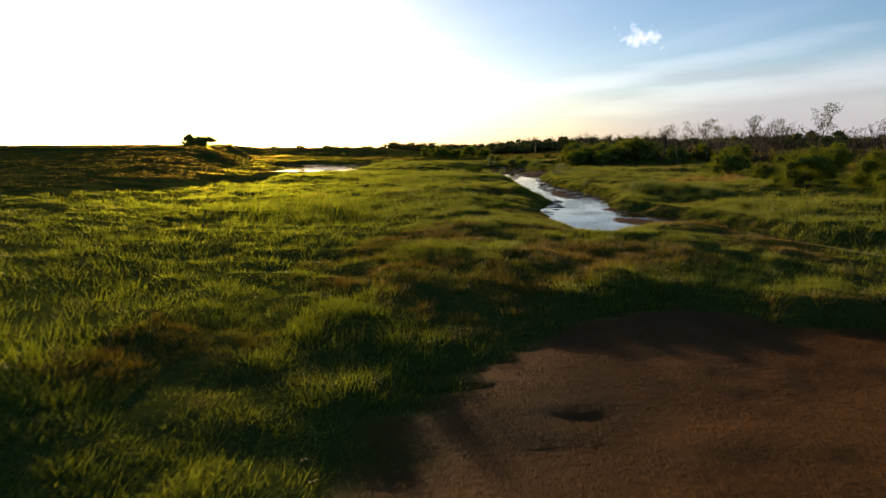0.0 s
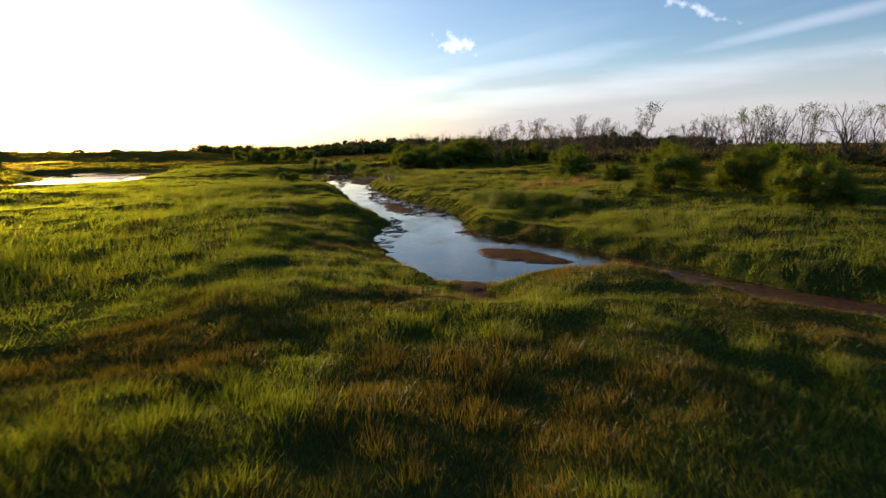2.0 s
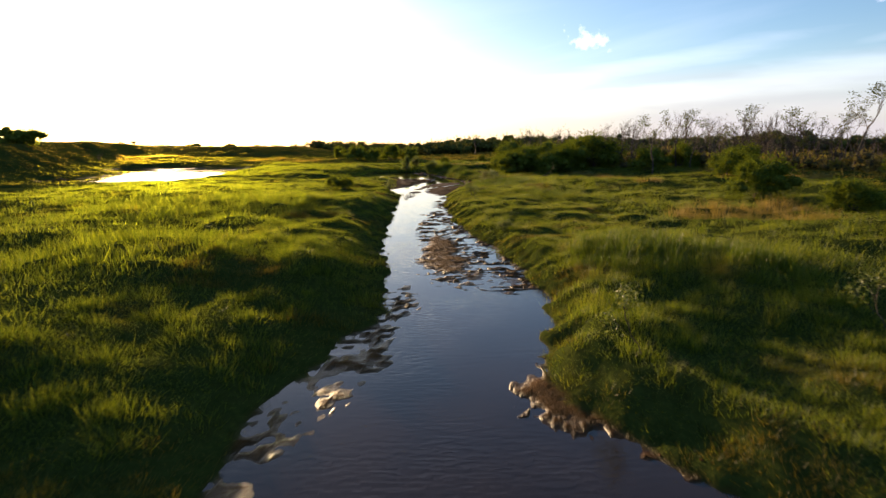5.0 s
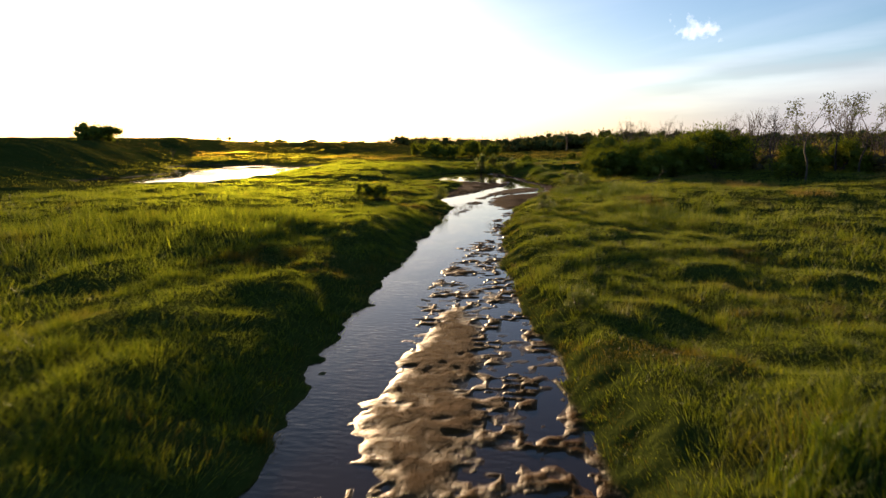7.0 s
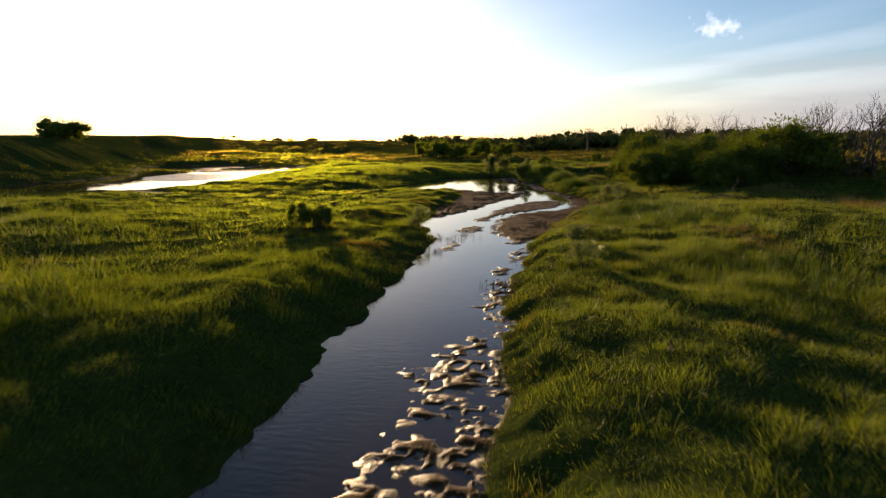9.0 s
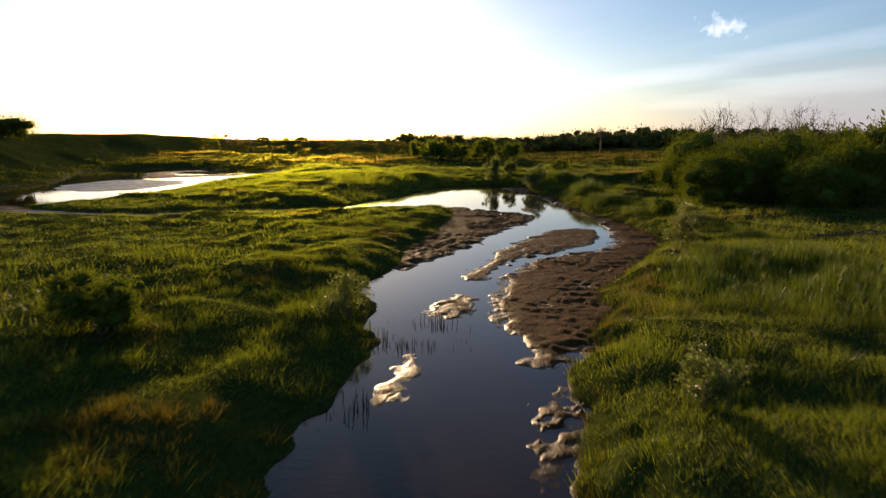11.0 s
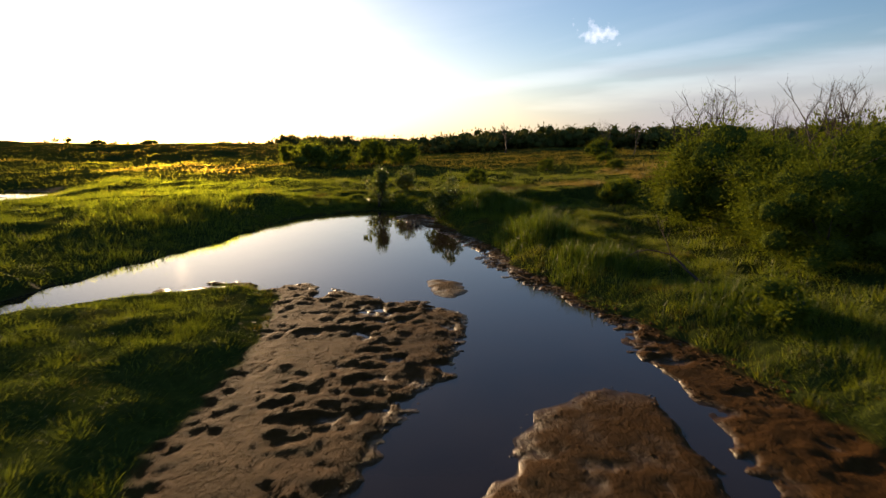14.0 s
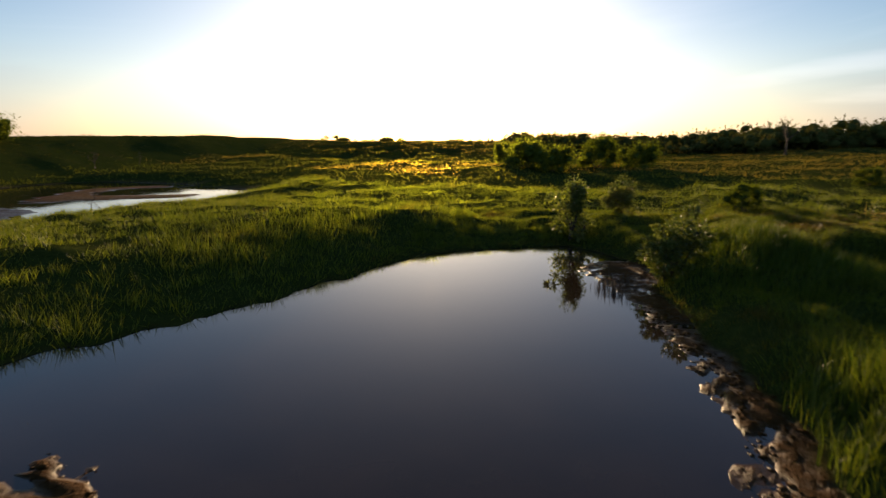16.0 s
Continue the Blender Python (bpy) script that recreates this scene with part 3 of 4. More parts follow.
def land(x, y):
    """Height of the ground, and how much of it is turf."""
    x, y = np.atleast_1d(np.asarray(x, float)), np.atleast_1d(np.asarray(y, float))
    d = bare_depth(x, y)
    out = -d
    near = np.hypot(x - 5, y - 60)
    point = smooth(8, 5, x) * smooth(76, 82, y) * smooth(99, 96, y)
    near_left = smooth(9, 6, x) * smooth(45, 37, y) * smooth(22, 29, y)
    level = 0.54 + 0.22 * smooth(8.5, 5.0, x) * smooth(78, 66, y) * smooth(34, 47, y) - 0.30 * smooth(8, 6, x) * smooth(76, 84, y) * smooth(97.5, 95, y) + 0.36 * (fbm(x, y, 7.5, 1, 2) - 0.5) * 2 * smooth(0, 3, out) * (1 - 0.5 * near_left - 0.65 * point)
    level -= 0.20 * near_left * smooth(4.5, 1.0, out)
    level += (0.24 * (vnoise(x, y * 0.8, 2.3, 2) - 0.5) + 0.26 * (vnoise(x, y, 0.9, 4) - 0.5)) * smooth(0, 1.5, out)
    level += 1.0 * smooth(14, 42, x) + 0.5 * smooth(110, 180, y) + 1.2 * (fbm(x, y, 60.0, 3, 2) - 0.5) * smooth(60, 160, near)
    # a low terrace on the dry side of the pool
    step = y - 108.2 - 0.72 * (x - 12) + 1.4 * (vnoise(x, y, 3.1, 36) - 0.5)
    level += 0.58 * smooth(0, 1.8, step) * smooth(10.5, 12.5, x) * smooth(42, 30, x) * smooth(150, 132, y)
    for hx, hy, r, up in HILLS:
        level += up * np.exp(-((x - hx) ** 2 + (y - hy) ** 2) / r ** 2)
    level += 3.6 * dyke(x, y) * (0.3 + 0.7 * smooth(55, 105, y)) * (1 - 0.7 * smooth(230, 420, y))
    level = np.maximum(level, 0.20 + 0.06 * (vnoise(x, y, 0.9, 4) - 0.5))
    wide = 1.0 + 3.6 * smooth(9.5, 6.5, x) * smooth(96.5, 99, y) + 1.3 * smooth(8.5, 6.5, x) * smooth(78, 70, y)
    bank = 0.03 + (level - 0.03) * smooth(-0.15, 1.0, out / wide)
    bed = 0.015 - 0.30 * smooth(0.0, 0.5, d) + 0.05 * (vnoise(x, y, 0.6, 11) - 0.5)
    fine = (fbm(x, y, 0.36, 12, 4) - 0.5) * 2
    broad = (fbm(x, y, 1.3, 17, 2) - 0.5) * 2
    ridge = 1 - np.abs(2 * vnoise(x + 0.12 * fine, y * 1.3 + 0.1 * fine, 0.42, 16) - 1)
    pits = smooth(0.70, 0.95, vnoise(x + 0.25 * fine + 0.2 * broad, y + 0.15 * ridge, 0.34, 14)) * smooth(0.35, 0.65, vnoise(x, y, 1.6, 20))
    crumb = fbm(x + 0.12 * fine + 0.1 * broad, y + 0.1 * ridge, 0.21, 19, 2) - 0.5
    patch = smooth(0.3, 0.7, vnoise(x + 0.3 * fine, y, 0.85, 23))
    # short crests thrown up across the stream
    wisp = 1 - np.abs(2 * vnoise(x + 0.15 * broad + 0.05 * fine, 1.7 * y + 0.2 * broad, 0.29, 18) - 1)
    hummock = smooth(0.58, 0.95, wisp) * smooth(0.22, 0.5, vnoise(x, y, 0.6, 27)) + 0.35 * smooth(0.55, 0.85, fbm(x, y * 1.2, 0.24, 28, 2))
    hoof = smooth(0.74, 0.92, vnoise(0.8 * x + 0.6 * y + 0.14 * fine, 0.8 * y - 0.6 * x + 0.12 * broad, 0.40, 29)) * smooth(0.35, 0.7, vnoise(x, y, 2.1, 30))
    for poly, rise, rough, hum in BARS:
        torn = 0.25 + 0.75 * min(rough / 0.02, 1.0)
        into = inside_depth(x, y, poly, 2.0) + torn * ((vnoise(x, y, 0.7, 13) - 0.5) * 0.45 + 0.14 * fine)
        k, firm = smooth(-1.1, -0.3, into), smooth(-0.70, 0.5, into)
        top = (rise + 0.05) * firm - 0.05 + (0.35 + 0.65 * firm) * (rough * (((0.45 + 1.1 * patch) * (1.0 * fine + 1.7 * crumb + 0.7 * (ridge - 0.5)) + 0.35 * broad - 0.4 * pits)) + hum * hummock - 0.022 * hoof * (rise > 0.02))
        bed = np.maximum(bed, bed + k * (top - bed))
    # puddles at the tip of the tongue
    bed = bed - 0.07 * smooth(93.2, 95.4, y) * smooth(99, 97.5, y) * smooth(9.4, 8.6, x) * smooth(0.50, 0.66, vnoise(x + 0.15 * fine, y + 0.1 * broad, 0.75, 37))
    # the arm towards the pond has run dry
    arm = smooth(1.3, 0.6, line_distance(x, y, ARM_LINE)) * smooth(-0.3, -2.0, x)
    bed = bed + arm * (0.02 + 0.02 * fine - bed)
    # a drain across the shelf that still holds water
    bed = bed - 0.05 * smooth(0.40, 0.05, line_distance(x, y, DRAIN) + 0.15 * fine)
    flat = smooth(-0.9, -0.1, inside_depth(x, y, FLAT, 2.0))
    bed = bed + flat * (np.maximum(0.17 + 0.10 * (fbm(x, y, 0.9, 32, 2) - 0.5) + 0.02 * fine + 0.34 * (fbm(x, y, 3.2, 15, 2) - 0.5), 0.045 + 0.015 * fine) - bed)
    z = np.where(d > 0, np.minimum(bed, 0.2), bank)
    return z, smooth(-0.25, 0.02, out)


def height(x, y):
    return float(land(x, y)[0][0])


def mesh_from(name, verts, faces, mat, smooth_shade=False):
    """A mesh from arrays of places and of equal-sided faces."""
    me = bpy.data.meshes.new(name)
    n, k = faces.shape
    me.vertices.add(len(verts))
    me.vertices.foreach_set("co", np.ascontiguousarray(verts, np.float32).ravel())
    me.loops.add(n * k)
    me.loops.foreach_set("vertex_index", np.ascontiguousarray(faces, np.int32).ravel())
    me.polygons.add(n)
    me.polygons.foreach_set("loop_start", np.arange(0, n * k, k, dtype=np.int32))
    me.polygons.foreach_set("loop_total", np.full(n, k, np.int32))
    me.polygons.foreach_set("use_smooth", np.full(n, smooth_shade, bool))
    me.update(calc_edges=True)
    me.materials.append(mat)
    return me


def spaced(mid, lo, hi, grow=1.13, cap=0.0, far=0.0):
    mid = list(mid)
    step = mid[1] - mid[0]
    s, v = step, mid[-1]
    while v < hi:
        s *= grow
        v += s
        mid.append(v)
    s, v = step, mid[0]
    while v > lo:
        s = min(s * grow, cap) if v > far and cap else s * grow
        v -= s
        mid.insert(0, v)
    return np.array(mid)


def build_ground():
    xs = spaced(np.arange(5.2, 15.2, 0.065), -3200, 3200, 1.13, 1.5, -40)
    ys = spaced(np.concatenate([np.arange(6, 41, 0.17), np.arange(41, 62, 0.07), np.arange(62, 72, 0.12), np.arange(72, 98, 0.07), np.arange(98, 113, 0.17)]), -400, 4200, 1.10)
    gx, gy = np.meshgrid(xs, ys)
    x, y = gx.ravel(), gy.ravel()
    z, turf = land(x, y)
    nx, ny = len(xs), len(ys)
    i = (np.arange(ny - 1)[:, None] * nx + np.arange(nx - 1)[None, :]).ravel()
    me = mesh_from("ground", np.stack([x, y, z], 1), np.stack([i, i + 1, i + nx + 1, i + nx], 1), GROUND_MAT, True)
    at = me.attributes.new("turf", "FLOAT", "POINT")
    at.data.foreach_set("value", turf.astype(np.float32))
    return tagged(new("ground", me), "green tidal marsh ground with bare brown mud banks", "ground", kind="structure")


build_ground()


def build_water():
    xs, ys = np.linspace(-50, 32, 83), np.linspace(-6, 138, 145)
    gx, gy = np.meshgrid(xs, ys)
    v = np.stack([gx.ravel(), gy.ravel(), np.zeros(gx.size)], 1)
    nx = len(xs)
    i = (np.arange(len(ys) - 1)[:, None] * nx + np.arange(nx - 1)[None, :]).ravel()
    return tagged(new("water", mesh_from("water", v, np.stack([i, i + 1, i + nx + 1, i + nx], 1), WATER_MAT, True)),
                  "still dark brown tidal creek water reflecting the sky", "water", kind="structure")


build_water()


# ---- plants: shared builders ----
def part(name, me, parent, label=""):
    ob = new(name, me)
    ob.parent = parent
    return tagged(ob, label)


class Raster:
    """The land sampled on a close grid, for sowing many plants."""

    def __init__(self, x0, x1, y0, y1, step):
        self.x0, self.y0, self.step = x0, y0, step
        xs, ys = np.arange(x0, x1, step), np.arange(y0, y1, step)
        gx, gy = np.meshgrid(xs, ys)
        z, _ = land(gx.ravel(), gy.ravel())
        self.z, self.d = z.reshape(gx.shape), bare_depth(gx.ravel(), gy.ravel()).reshape(gx.shape)

    def at(self, x, y):
        u, v = (x - self.x0) / self.step, (y - self.y0) / self.step
        i = np.clip(u.astype(int), 0, self.z.shape[1] - 2)
        j = np.clip(v.astype(int), 0, self.z.shape[0] - 2)
        fu, fv = np.clip(u - i, 0, 1), np.clip(v - j, 0, 1)
        mixin = lambda a: (a[j, i] * (1 - fu) + a[j, i + 1] * fu) * (1 - fv) + (a[j + 1, i] * (1 - fu) + a[j + 1, i + 1] * fu) * fv
        return mixin(self.z), mixin(self.d)


def blade_arrays(rng, x, y, z, h, w, lx, ly, bend=True):
    """Tapered blades that lean by (lx, ly): three faces each where bent, one where far."""
    n = len(x)
    a = rng.uniform(0, 2 * np.pi, n)
    cx, cy = np.cos(a) * w / 2, np.sin(a) * w / 2
    z = z - 0.03
    if not bend:
        v = np.empty((n, 3, 3))
        v[:, 0] = np.stack([x - cx, y - cy, z], 1)
        v[:, 1] = np.stack([x + cx, y + cy, z], 1)
        v[:, 2] = np.stack([x + lx, y + ly, z + h], 1)
        return v.reshape(-1, 3), np.arange(n * 3).reshape(-1, 3)
    v = np.empty((n, 5, 3))
    v[:, 0] = np.stack([x - cx, y - cy, z], 1)
    v[:, 1] = np.stack([x + cx, y + cy, z], 1)
    mx, my, mz = x + lx * 0.32, y + ly * 0.32, z + h * 0.62
    v[:, 2] = np.stack([mx + cx * 0.8, my + cy * 0.8, mz], 1)
    v[:, 3] = np.stack([mx - cx * 0.8, my - cy * 0.8, mz], 1)
    v[:, 4] = np.stack([x + lx, y + ly, z + h], 1)
    b = np.arange(n)[:, None] * 5
    f = np.concatenate([b + [0, 1, 2], b + [0, 2, 3], b + [3, 2, 4]], 1).reshape(-1, 3)
    return v.reshape(-1, 3), f


def middle(y):
    return np.interp(y, [0, 15, 30, 45, 120, 400], [1, 3, 8, 10, 10, 10])


# stands of taller reed on the banks: centre x, y, reach, added height
REEDS = [(14.6, 43.6, 2.4, 0.34), (18.0, 42.5, 2.6, 0.30), (17.5, 32, 4.0, 0.16), (16.8, 78, 4.0, 0.35), (18, 66, 4, 0.2), (-3, 58, 6, 0.3), (-2, 45, 4, 0.25), (-8, 31, 6, 0.3),
         (13.4, 101.5, 1.7, 0.50), (14.3, 97.0, 1.4, 0.42), (16.4, 92.5, 1.5, 0.3), (-2, 108, 4, 0.25), (12.5, 110, 3, 0.3)]


def reed_at(x, y):
    k = np.zeros(len(x))
    for rx, ry, r, up in REEDS:
        k = np.maximum(k, up * np.exp(-(((x - rx) ** 2 + (y - ry) ** 2) / r ** 2) ** 2))
    return k


def tall(x, y):
    """How high the grass stands: tussocks within broad stands."""
    t = 0.11 + 0.25 * smooth(0.40, 0.82, vnoise(x, y, 0.4, 24)) * (0.4 + 1.0 * vnoise(x, y, 2.4, 21)) + 0.10 * smooth(0.4, 0.8, fbm(x, y, 5.0, 22, 2))
    t = t * (1 - 0.35 * smooth(7, 5, x) * smooth(78, 84, y) * smooth(98, 95, y)) * (1 - 0.5 * dyke(x, y))
    return t + reed_at(x, y)


def sow(name, label, mat, rng, x, y, land_of, per, spread, width, scale=1.0, bend=True, keep=None, edge=-0.04):
    """Tufts at x, y with some blades each, as one object of grass."""
    z, d = land_of(x, y)
    ok = (d + rng.uniform(-0.12, 0.12, len(x)) < -edge) & (z > 0.03)
    if keep is not None:
        ok &= keep
    x, y, out = x[ok], y[ok], -d[ok]
    h0 = tall(x, y) * scale * (0.8 + 0.2 * smooth(0.0, 1.2, out))
    n = len(x)
    bx, by = np.repeat(x, per), np.repeat(y, per)
    ox, oy = rng.normal(0, spread, n * per), rng.normal(0, spread, n * per)
    h = np.repeat(h0, per) * rng.uniform(0.55, 1.15, n * per)
    common = np.repeat(rng.normal(0, 0.13, n), per), np.repeat(rng.normal(0, 0.13, n), per)
    lx = (common[0] + rng.normal(0.05, 0.21, n * per)) * h + ox * 0.7
    ly = (common[1] + rng.normal(-0.04, 0.21, n * per)) * h + oy * 0.7
    bx, by = bx + ox, by + oy
    bz, bd = land_of(bx, by)
    ok = bd < 0.14
    w = width * rng.uniform(0.6, 1.3, n * per)
    v, f = blade_arrays(rng, bx[ok], by[ok], bz[ok], h[ok], w[ok], lx[ok], ly[ok], bend)
    return tagged(new(name, mesh_from(name, v, f, mat)), label, "grass", kind="stuff")


def build_grass():
    rng = np.random.default_rng(3)
    near = Raster(-26, 40, -2, 132, 0.2)
    far = lambda x, y: (land(x, y)[0], bare_depth(x, y))
    # close to the flight
    n = int(17 * 118 * 44)
    y = rng.uniform(1.5, 119.5, n)
    x = middle(y) + rng.uniform(-8.5, 8.5, n)
    reed = reed_at(x, y) > 0.16 + 0.1 * rng.random(n)
    dry = (fbm(x, y, 3.0, 31, 3) + 0.14 * rng.random(n) + 0.10 * smooth(27, 20, y) + 0.14 * np.exp(-((x - 8.5) ** 2 + (y - 20.5) ** 2) / 20)) > 0.72
    dry |= (near.at(x, y)[1] > -0.7 * rng.random(n)) & (rng.random(n) < 0.6)
    sow("marsh_grass", "dense green marsh grass in uneven tussocks", GRASS_MAT, rng, x, y, near.at, 16, 0.10, 0.0120, 0.76, False, ~reed & ~dry)
    sow("reed_grass", "tall upright blue-green reed grass", REED_MAT, rng, x, y, near.at, 8, 0.07, 0.016, 1.0, keep=reed)
    sow("marsh_herb", "low olive-brown marsh herbs among the green grass", HERB_MAT, rng, x, y, near.at, 14, 0.07, 0.014, 0.62, False, dry & ~reed)
    # both sides further out
    n = 95000
    y = rng.uniform(-1, 131, n)
    x = middle(y) + np.where(y < 118.5, rng.uniform(8.0, 30, n), 30 * rng.random(n)) * rng.choice([-1, 1], n)
    x = np.clip(x, -25.5, 39)
    straw = (fbm(x, y, 9.0, 34, 3) + 0.30 * smooth(31, 39, x) - 0.10 * smooth(27, 22, x) + 0.35 * np.exp(-((x - 31) ** 2 + (y - 127) ** 2) / 180)) > 0.74
    sow("marsh_grass", "dense green marsh grass in uneven tussocks", GRASS_MAT, rng, x, y, near.at, 8, 0.13, 0.021, 0.95, False, ~straw)
    sow("dry_grass", "tall golden dry grass beyond the shrubs", STRAW_MAT, rng, x, y, near.at, 7, 0.14, 0.022, 1.6, False, straw)
    # wide marsh
    n = 80000
    y = 10 + 230 * rng.random(n) ** 1.3
    x = middle(y) + rng.uniform(-110, 90, n) * (0.6 + y / 200)
    out = (x < -25) | (x > 39) | (y > 131)
    straw = (fbm(x, y, 22.0, 33, 3) + 0.42 * smooth(10, 40, x) - 0.10 - 0.3 * dyke(x, y) + 0.45 * np.exp(-((x - 42) ** 2 + (y - 156) ** 2) / 900)) > 0.58
    x1, y1 = x[out], y[out]
    straw = straw[out]
    bank = dyke(x1, y1) > 0.1 + 0.25 * rng.random(len(x1))
    sow("far_grass", "distant rough green grass of the marsh", FAR_GRASS_MAT, rng, x1, y1, far, 5, 0.3, 0.07, 1.1, False, ~straw & ~bank)
    sow("far_dry_grass", "distant golden dry grass", FAR_STRAW_MAT, rng, x1, y1, far, 6, 0.4, 0.075, 1.3, False, straw & ~bank)
    sow("dyke_grass", "short dull brown grass on the dyke", DYKE_MAT, rng, x1, y1, far, 5, 0.3, 0.06, 1.1, False, bank)


build_grass()


def leaf_quads(rng, centres, size, droop=0.2, broad=0.28):
    """A small folded leaf at each place."""
    n = len(centres)
    d = rng.normal(0, 1, (n, 3))
    d[:, 2] -= droop
    d /= np.linalg.norm(d, axis=1)[:, None]
    s = np.cross(d, rng.normal(0, 1, (n, 3)))
    s /= np.linalg.norm(s, axis=1)[:, None] + 1e-9
    l = (size * rng.uniform(0.6, 1.35, n))[:, None]
    v = np.empty((n, 4, 3))
    v[:, 0] = centres
    v[:, 1] = centres + d * l * 0.5 + s * l * broad
    v[:, 2] = centres + d * l
    v[:, 3] = centres + d * l * 0.5 - s * l * broad + np.cross(d, s) * l * 0.1
    return v.reshape(-1, 3), np.arange(n * 4).reshape(-1, 4)


def lump_quads(rng, centres, radii, cuts=2):
    """Uneven dense hearts of clumps."""
    bm = bmesh.new()
    bmesh.ops.create_cube(bm, size=2.0)
    bmesh.ops.subdivide_edges(bm, edges=bm.edges[:], cuts=cuts, use_grid_fill=True)
    base = np.array([v.co.normalized()[:] for v in bm.verts])
    quads = np.array([[v.index for v in f.verts] for f in bm.faces])
    bm.free()
    n, k = len(centres), len(base)
    wave = np.zeros((n, k))
    for f in (1.6, 3.4):
        way, at = rng.normal(0, f, (n, 3, 3)), rng.uniform(0, 6.28, (n, 1, 3))
        wave += np.sin(base[None] @ way + at).sum(2) * 0.10 / f ** 0.5
    v = base[None] * (1 + wave + 0.10 * (rng.random((n, k)) - 0.5))[:, :, None] * np.asarray(radii)[:, None, :] + np.asarray(centres)[:, None, :]
    return v.reshape(-1, 3), (quads[None] + np.arange(n)[:, None, None] * k).reshape(-1, 4)


def sprays(rng, centres, out, size, broad=0.1):
    """Slender leafy sprays that point outwards and up."""
    n = len(centres)
    d = out * 0.65 + rng.normal(0, 0.45, (n, 3))
    d[:, 2] += 0.35
    d /= np.linalg.norm(d, axis=1)[:, None]
    s = np.cross(d, rng.normal(0, 1, (n, 3)))
    s /= np.linalg.norm(s, axis=1)[:, None] + 1e-9
    l = (size * rng.uniform(0.5, 1.4, n))[:, None]
    v = np.empty((n, 4, 3))
    v[:, 0] = centres
    v[:, 1] = centres + d * l * 0.45 + s * l * broad
    v[:, 2] = centres + d * l
    v[:, 2, 2] -= l[:, 0] * 0.12
    v[:, 3] = centres + d * l * 0.45 - s * l * broad
    return v.reshape(-1, 3), np.arange(n * 4).reshape(-1, 4)


def grow(rng, start, way, length, radius, depth, spread, segs, tips, wander=0.25, up=0.15):
    """A limb that wanders, tapers and forks."""
    p, d = np.array(start, float), np.array(way, float)
    n = 4
    for k in range(n):
        d = d + rng.normal(0, wander, 3)
        d[2] += up
        d /= np.linalg.norm(d)
        q = p + d * length / n
        r0, r1 = radius * (1 - 0.42 * k / n), radius * (1 - 0.42 * (k + 1) / n)
        segs.append((p.copy(), q.copy(), r0, r1))
        if depth > 0 and k >= 1 and rng.random() < 0.62:
            side = d + rng.normal(0, spread, 3)
            grow(rng, q, side / np.linalg.norm(side), length * rng.uniform(0.45, 0.7), r1 * 0.62, depth - 1, spread, segs, tips, wander, up)
        p = q
    if depth > 0:
        for _ in range(2):
            side = d + rng.normal(0, spread * 0.8, 3)
            grow(rng, p, side / np.linalg.norm(side), length * rng.uniform(0.5, 0.75), radius * 0.5, depth - 1, spread, segs, tips, wander, up)
    else:
        tips.append(p.copy())


def tubes(segs, sides=5):
    vs, fs, base = [], [], 0
    for p, q, r0, r1 in segs:
        d = (q - p) / (np.linalg.norm(q - p) + 1e-9)
        a = np.cross(d, [0.31, 0.71, 0.2])
        a /= np.linalg.norm(a)
        b = np.cross(d, a)
        k = sides if r0 > 0.02 else 3
        for ang in np.arange(k) * 2 * np.pi / k:
            o = np.cos(ang) * a + np.sin(ang) * b
            vs += [p + o * r0, q + o * r1]
        for i in range(k):
            j = (i + 1) % k
            fs.append([base + 2 * i, base + 2 * j, base + 2 * j + 1, base + 2 * i + 1])
        base += 2 * k
    return np.array(vs), np.array(fs)


def make_tree(name, label, seed, tall_m, trunk_r, leaves, leaf_size, leaf_mat, bark_mat, stems=1, spread=0.55, depth=3, category="tree", clump=0.35, wander=0.2):
    """A tree: an empty at its foot, trunk, limbs and, where it has any, leaves."""
    rng = np.random.default_rng(seed)
    root = tagged(new(name), label, category)
    big, thin, tips = [], [], []
    for _ in range(stems):
        segs = []
        way = np.array([rng.normal(0, 0.12 * stems ** 0.5), rng.normal(0, 0.12 * stems ** 0.5), 1.0])
        grow(rng, (rng.normal(0, 0.05 * stems), rng.normal(0, 0.05 * stems), -0.1), way / np.linalg.norm(way), tall_m * 0.5, trunk_r, depth, spread, segs, tips, wander, 0.12)
        big += [s for s in segs if s[2] > trunk_r * 0.45]
        thin += [s for s in segs if s[2] <= trunk_r * 0.45]
    top = max(s[1][2] for s in big + thin)
    k = tall_m / top
    fit_to = lambda ss: [(p * k, q * k, a, b) for p, q, a, b in ss]
    part("trunk", mesh_from("trunk", *tubes(fit_to(big), 6), bark_mat, True), root)
    if thin:
        tagged(part("twig_mass", mesh_from("twig_mass", *tubes(fit_to(thin), 4), bark_mat, True), root), kind="stuff")
    if leaves:
        tip = np.array(tips) * k
        c = tip[rng.integers(0, len(tip), leaves)] + rng.normal(0, clump, (leaves, 3)) * [1, 1, 0.7]
        tagged(part("crown", mesh_from("crown", *leaf_quads(rng, c, leaf_size), leaf_mat), root), kind="stuff")
    return root


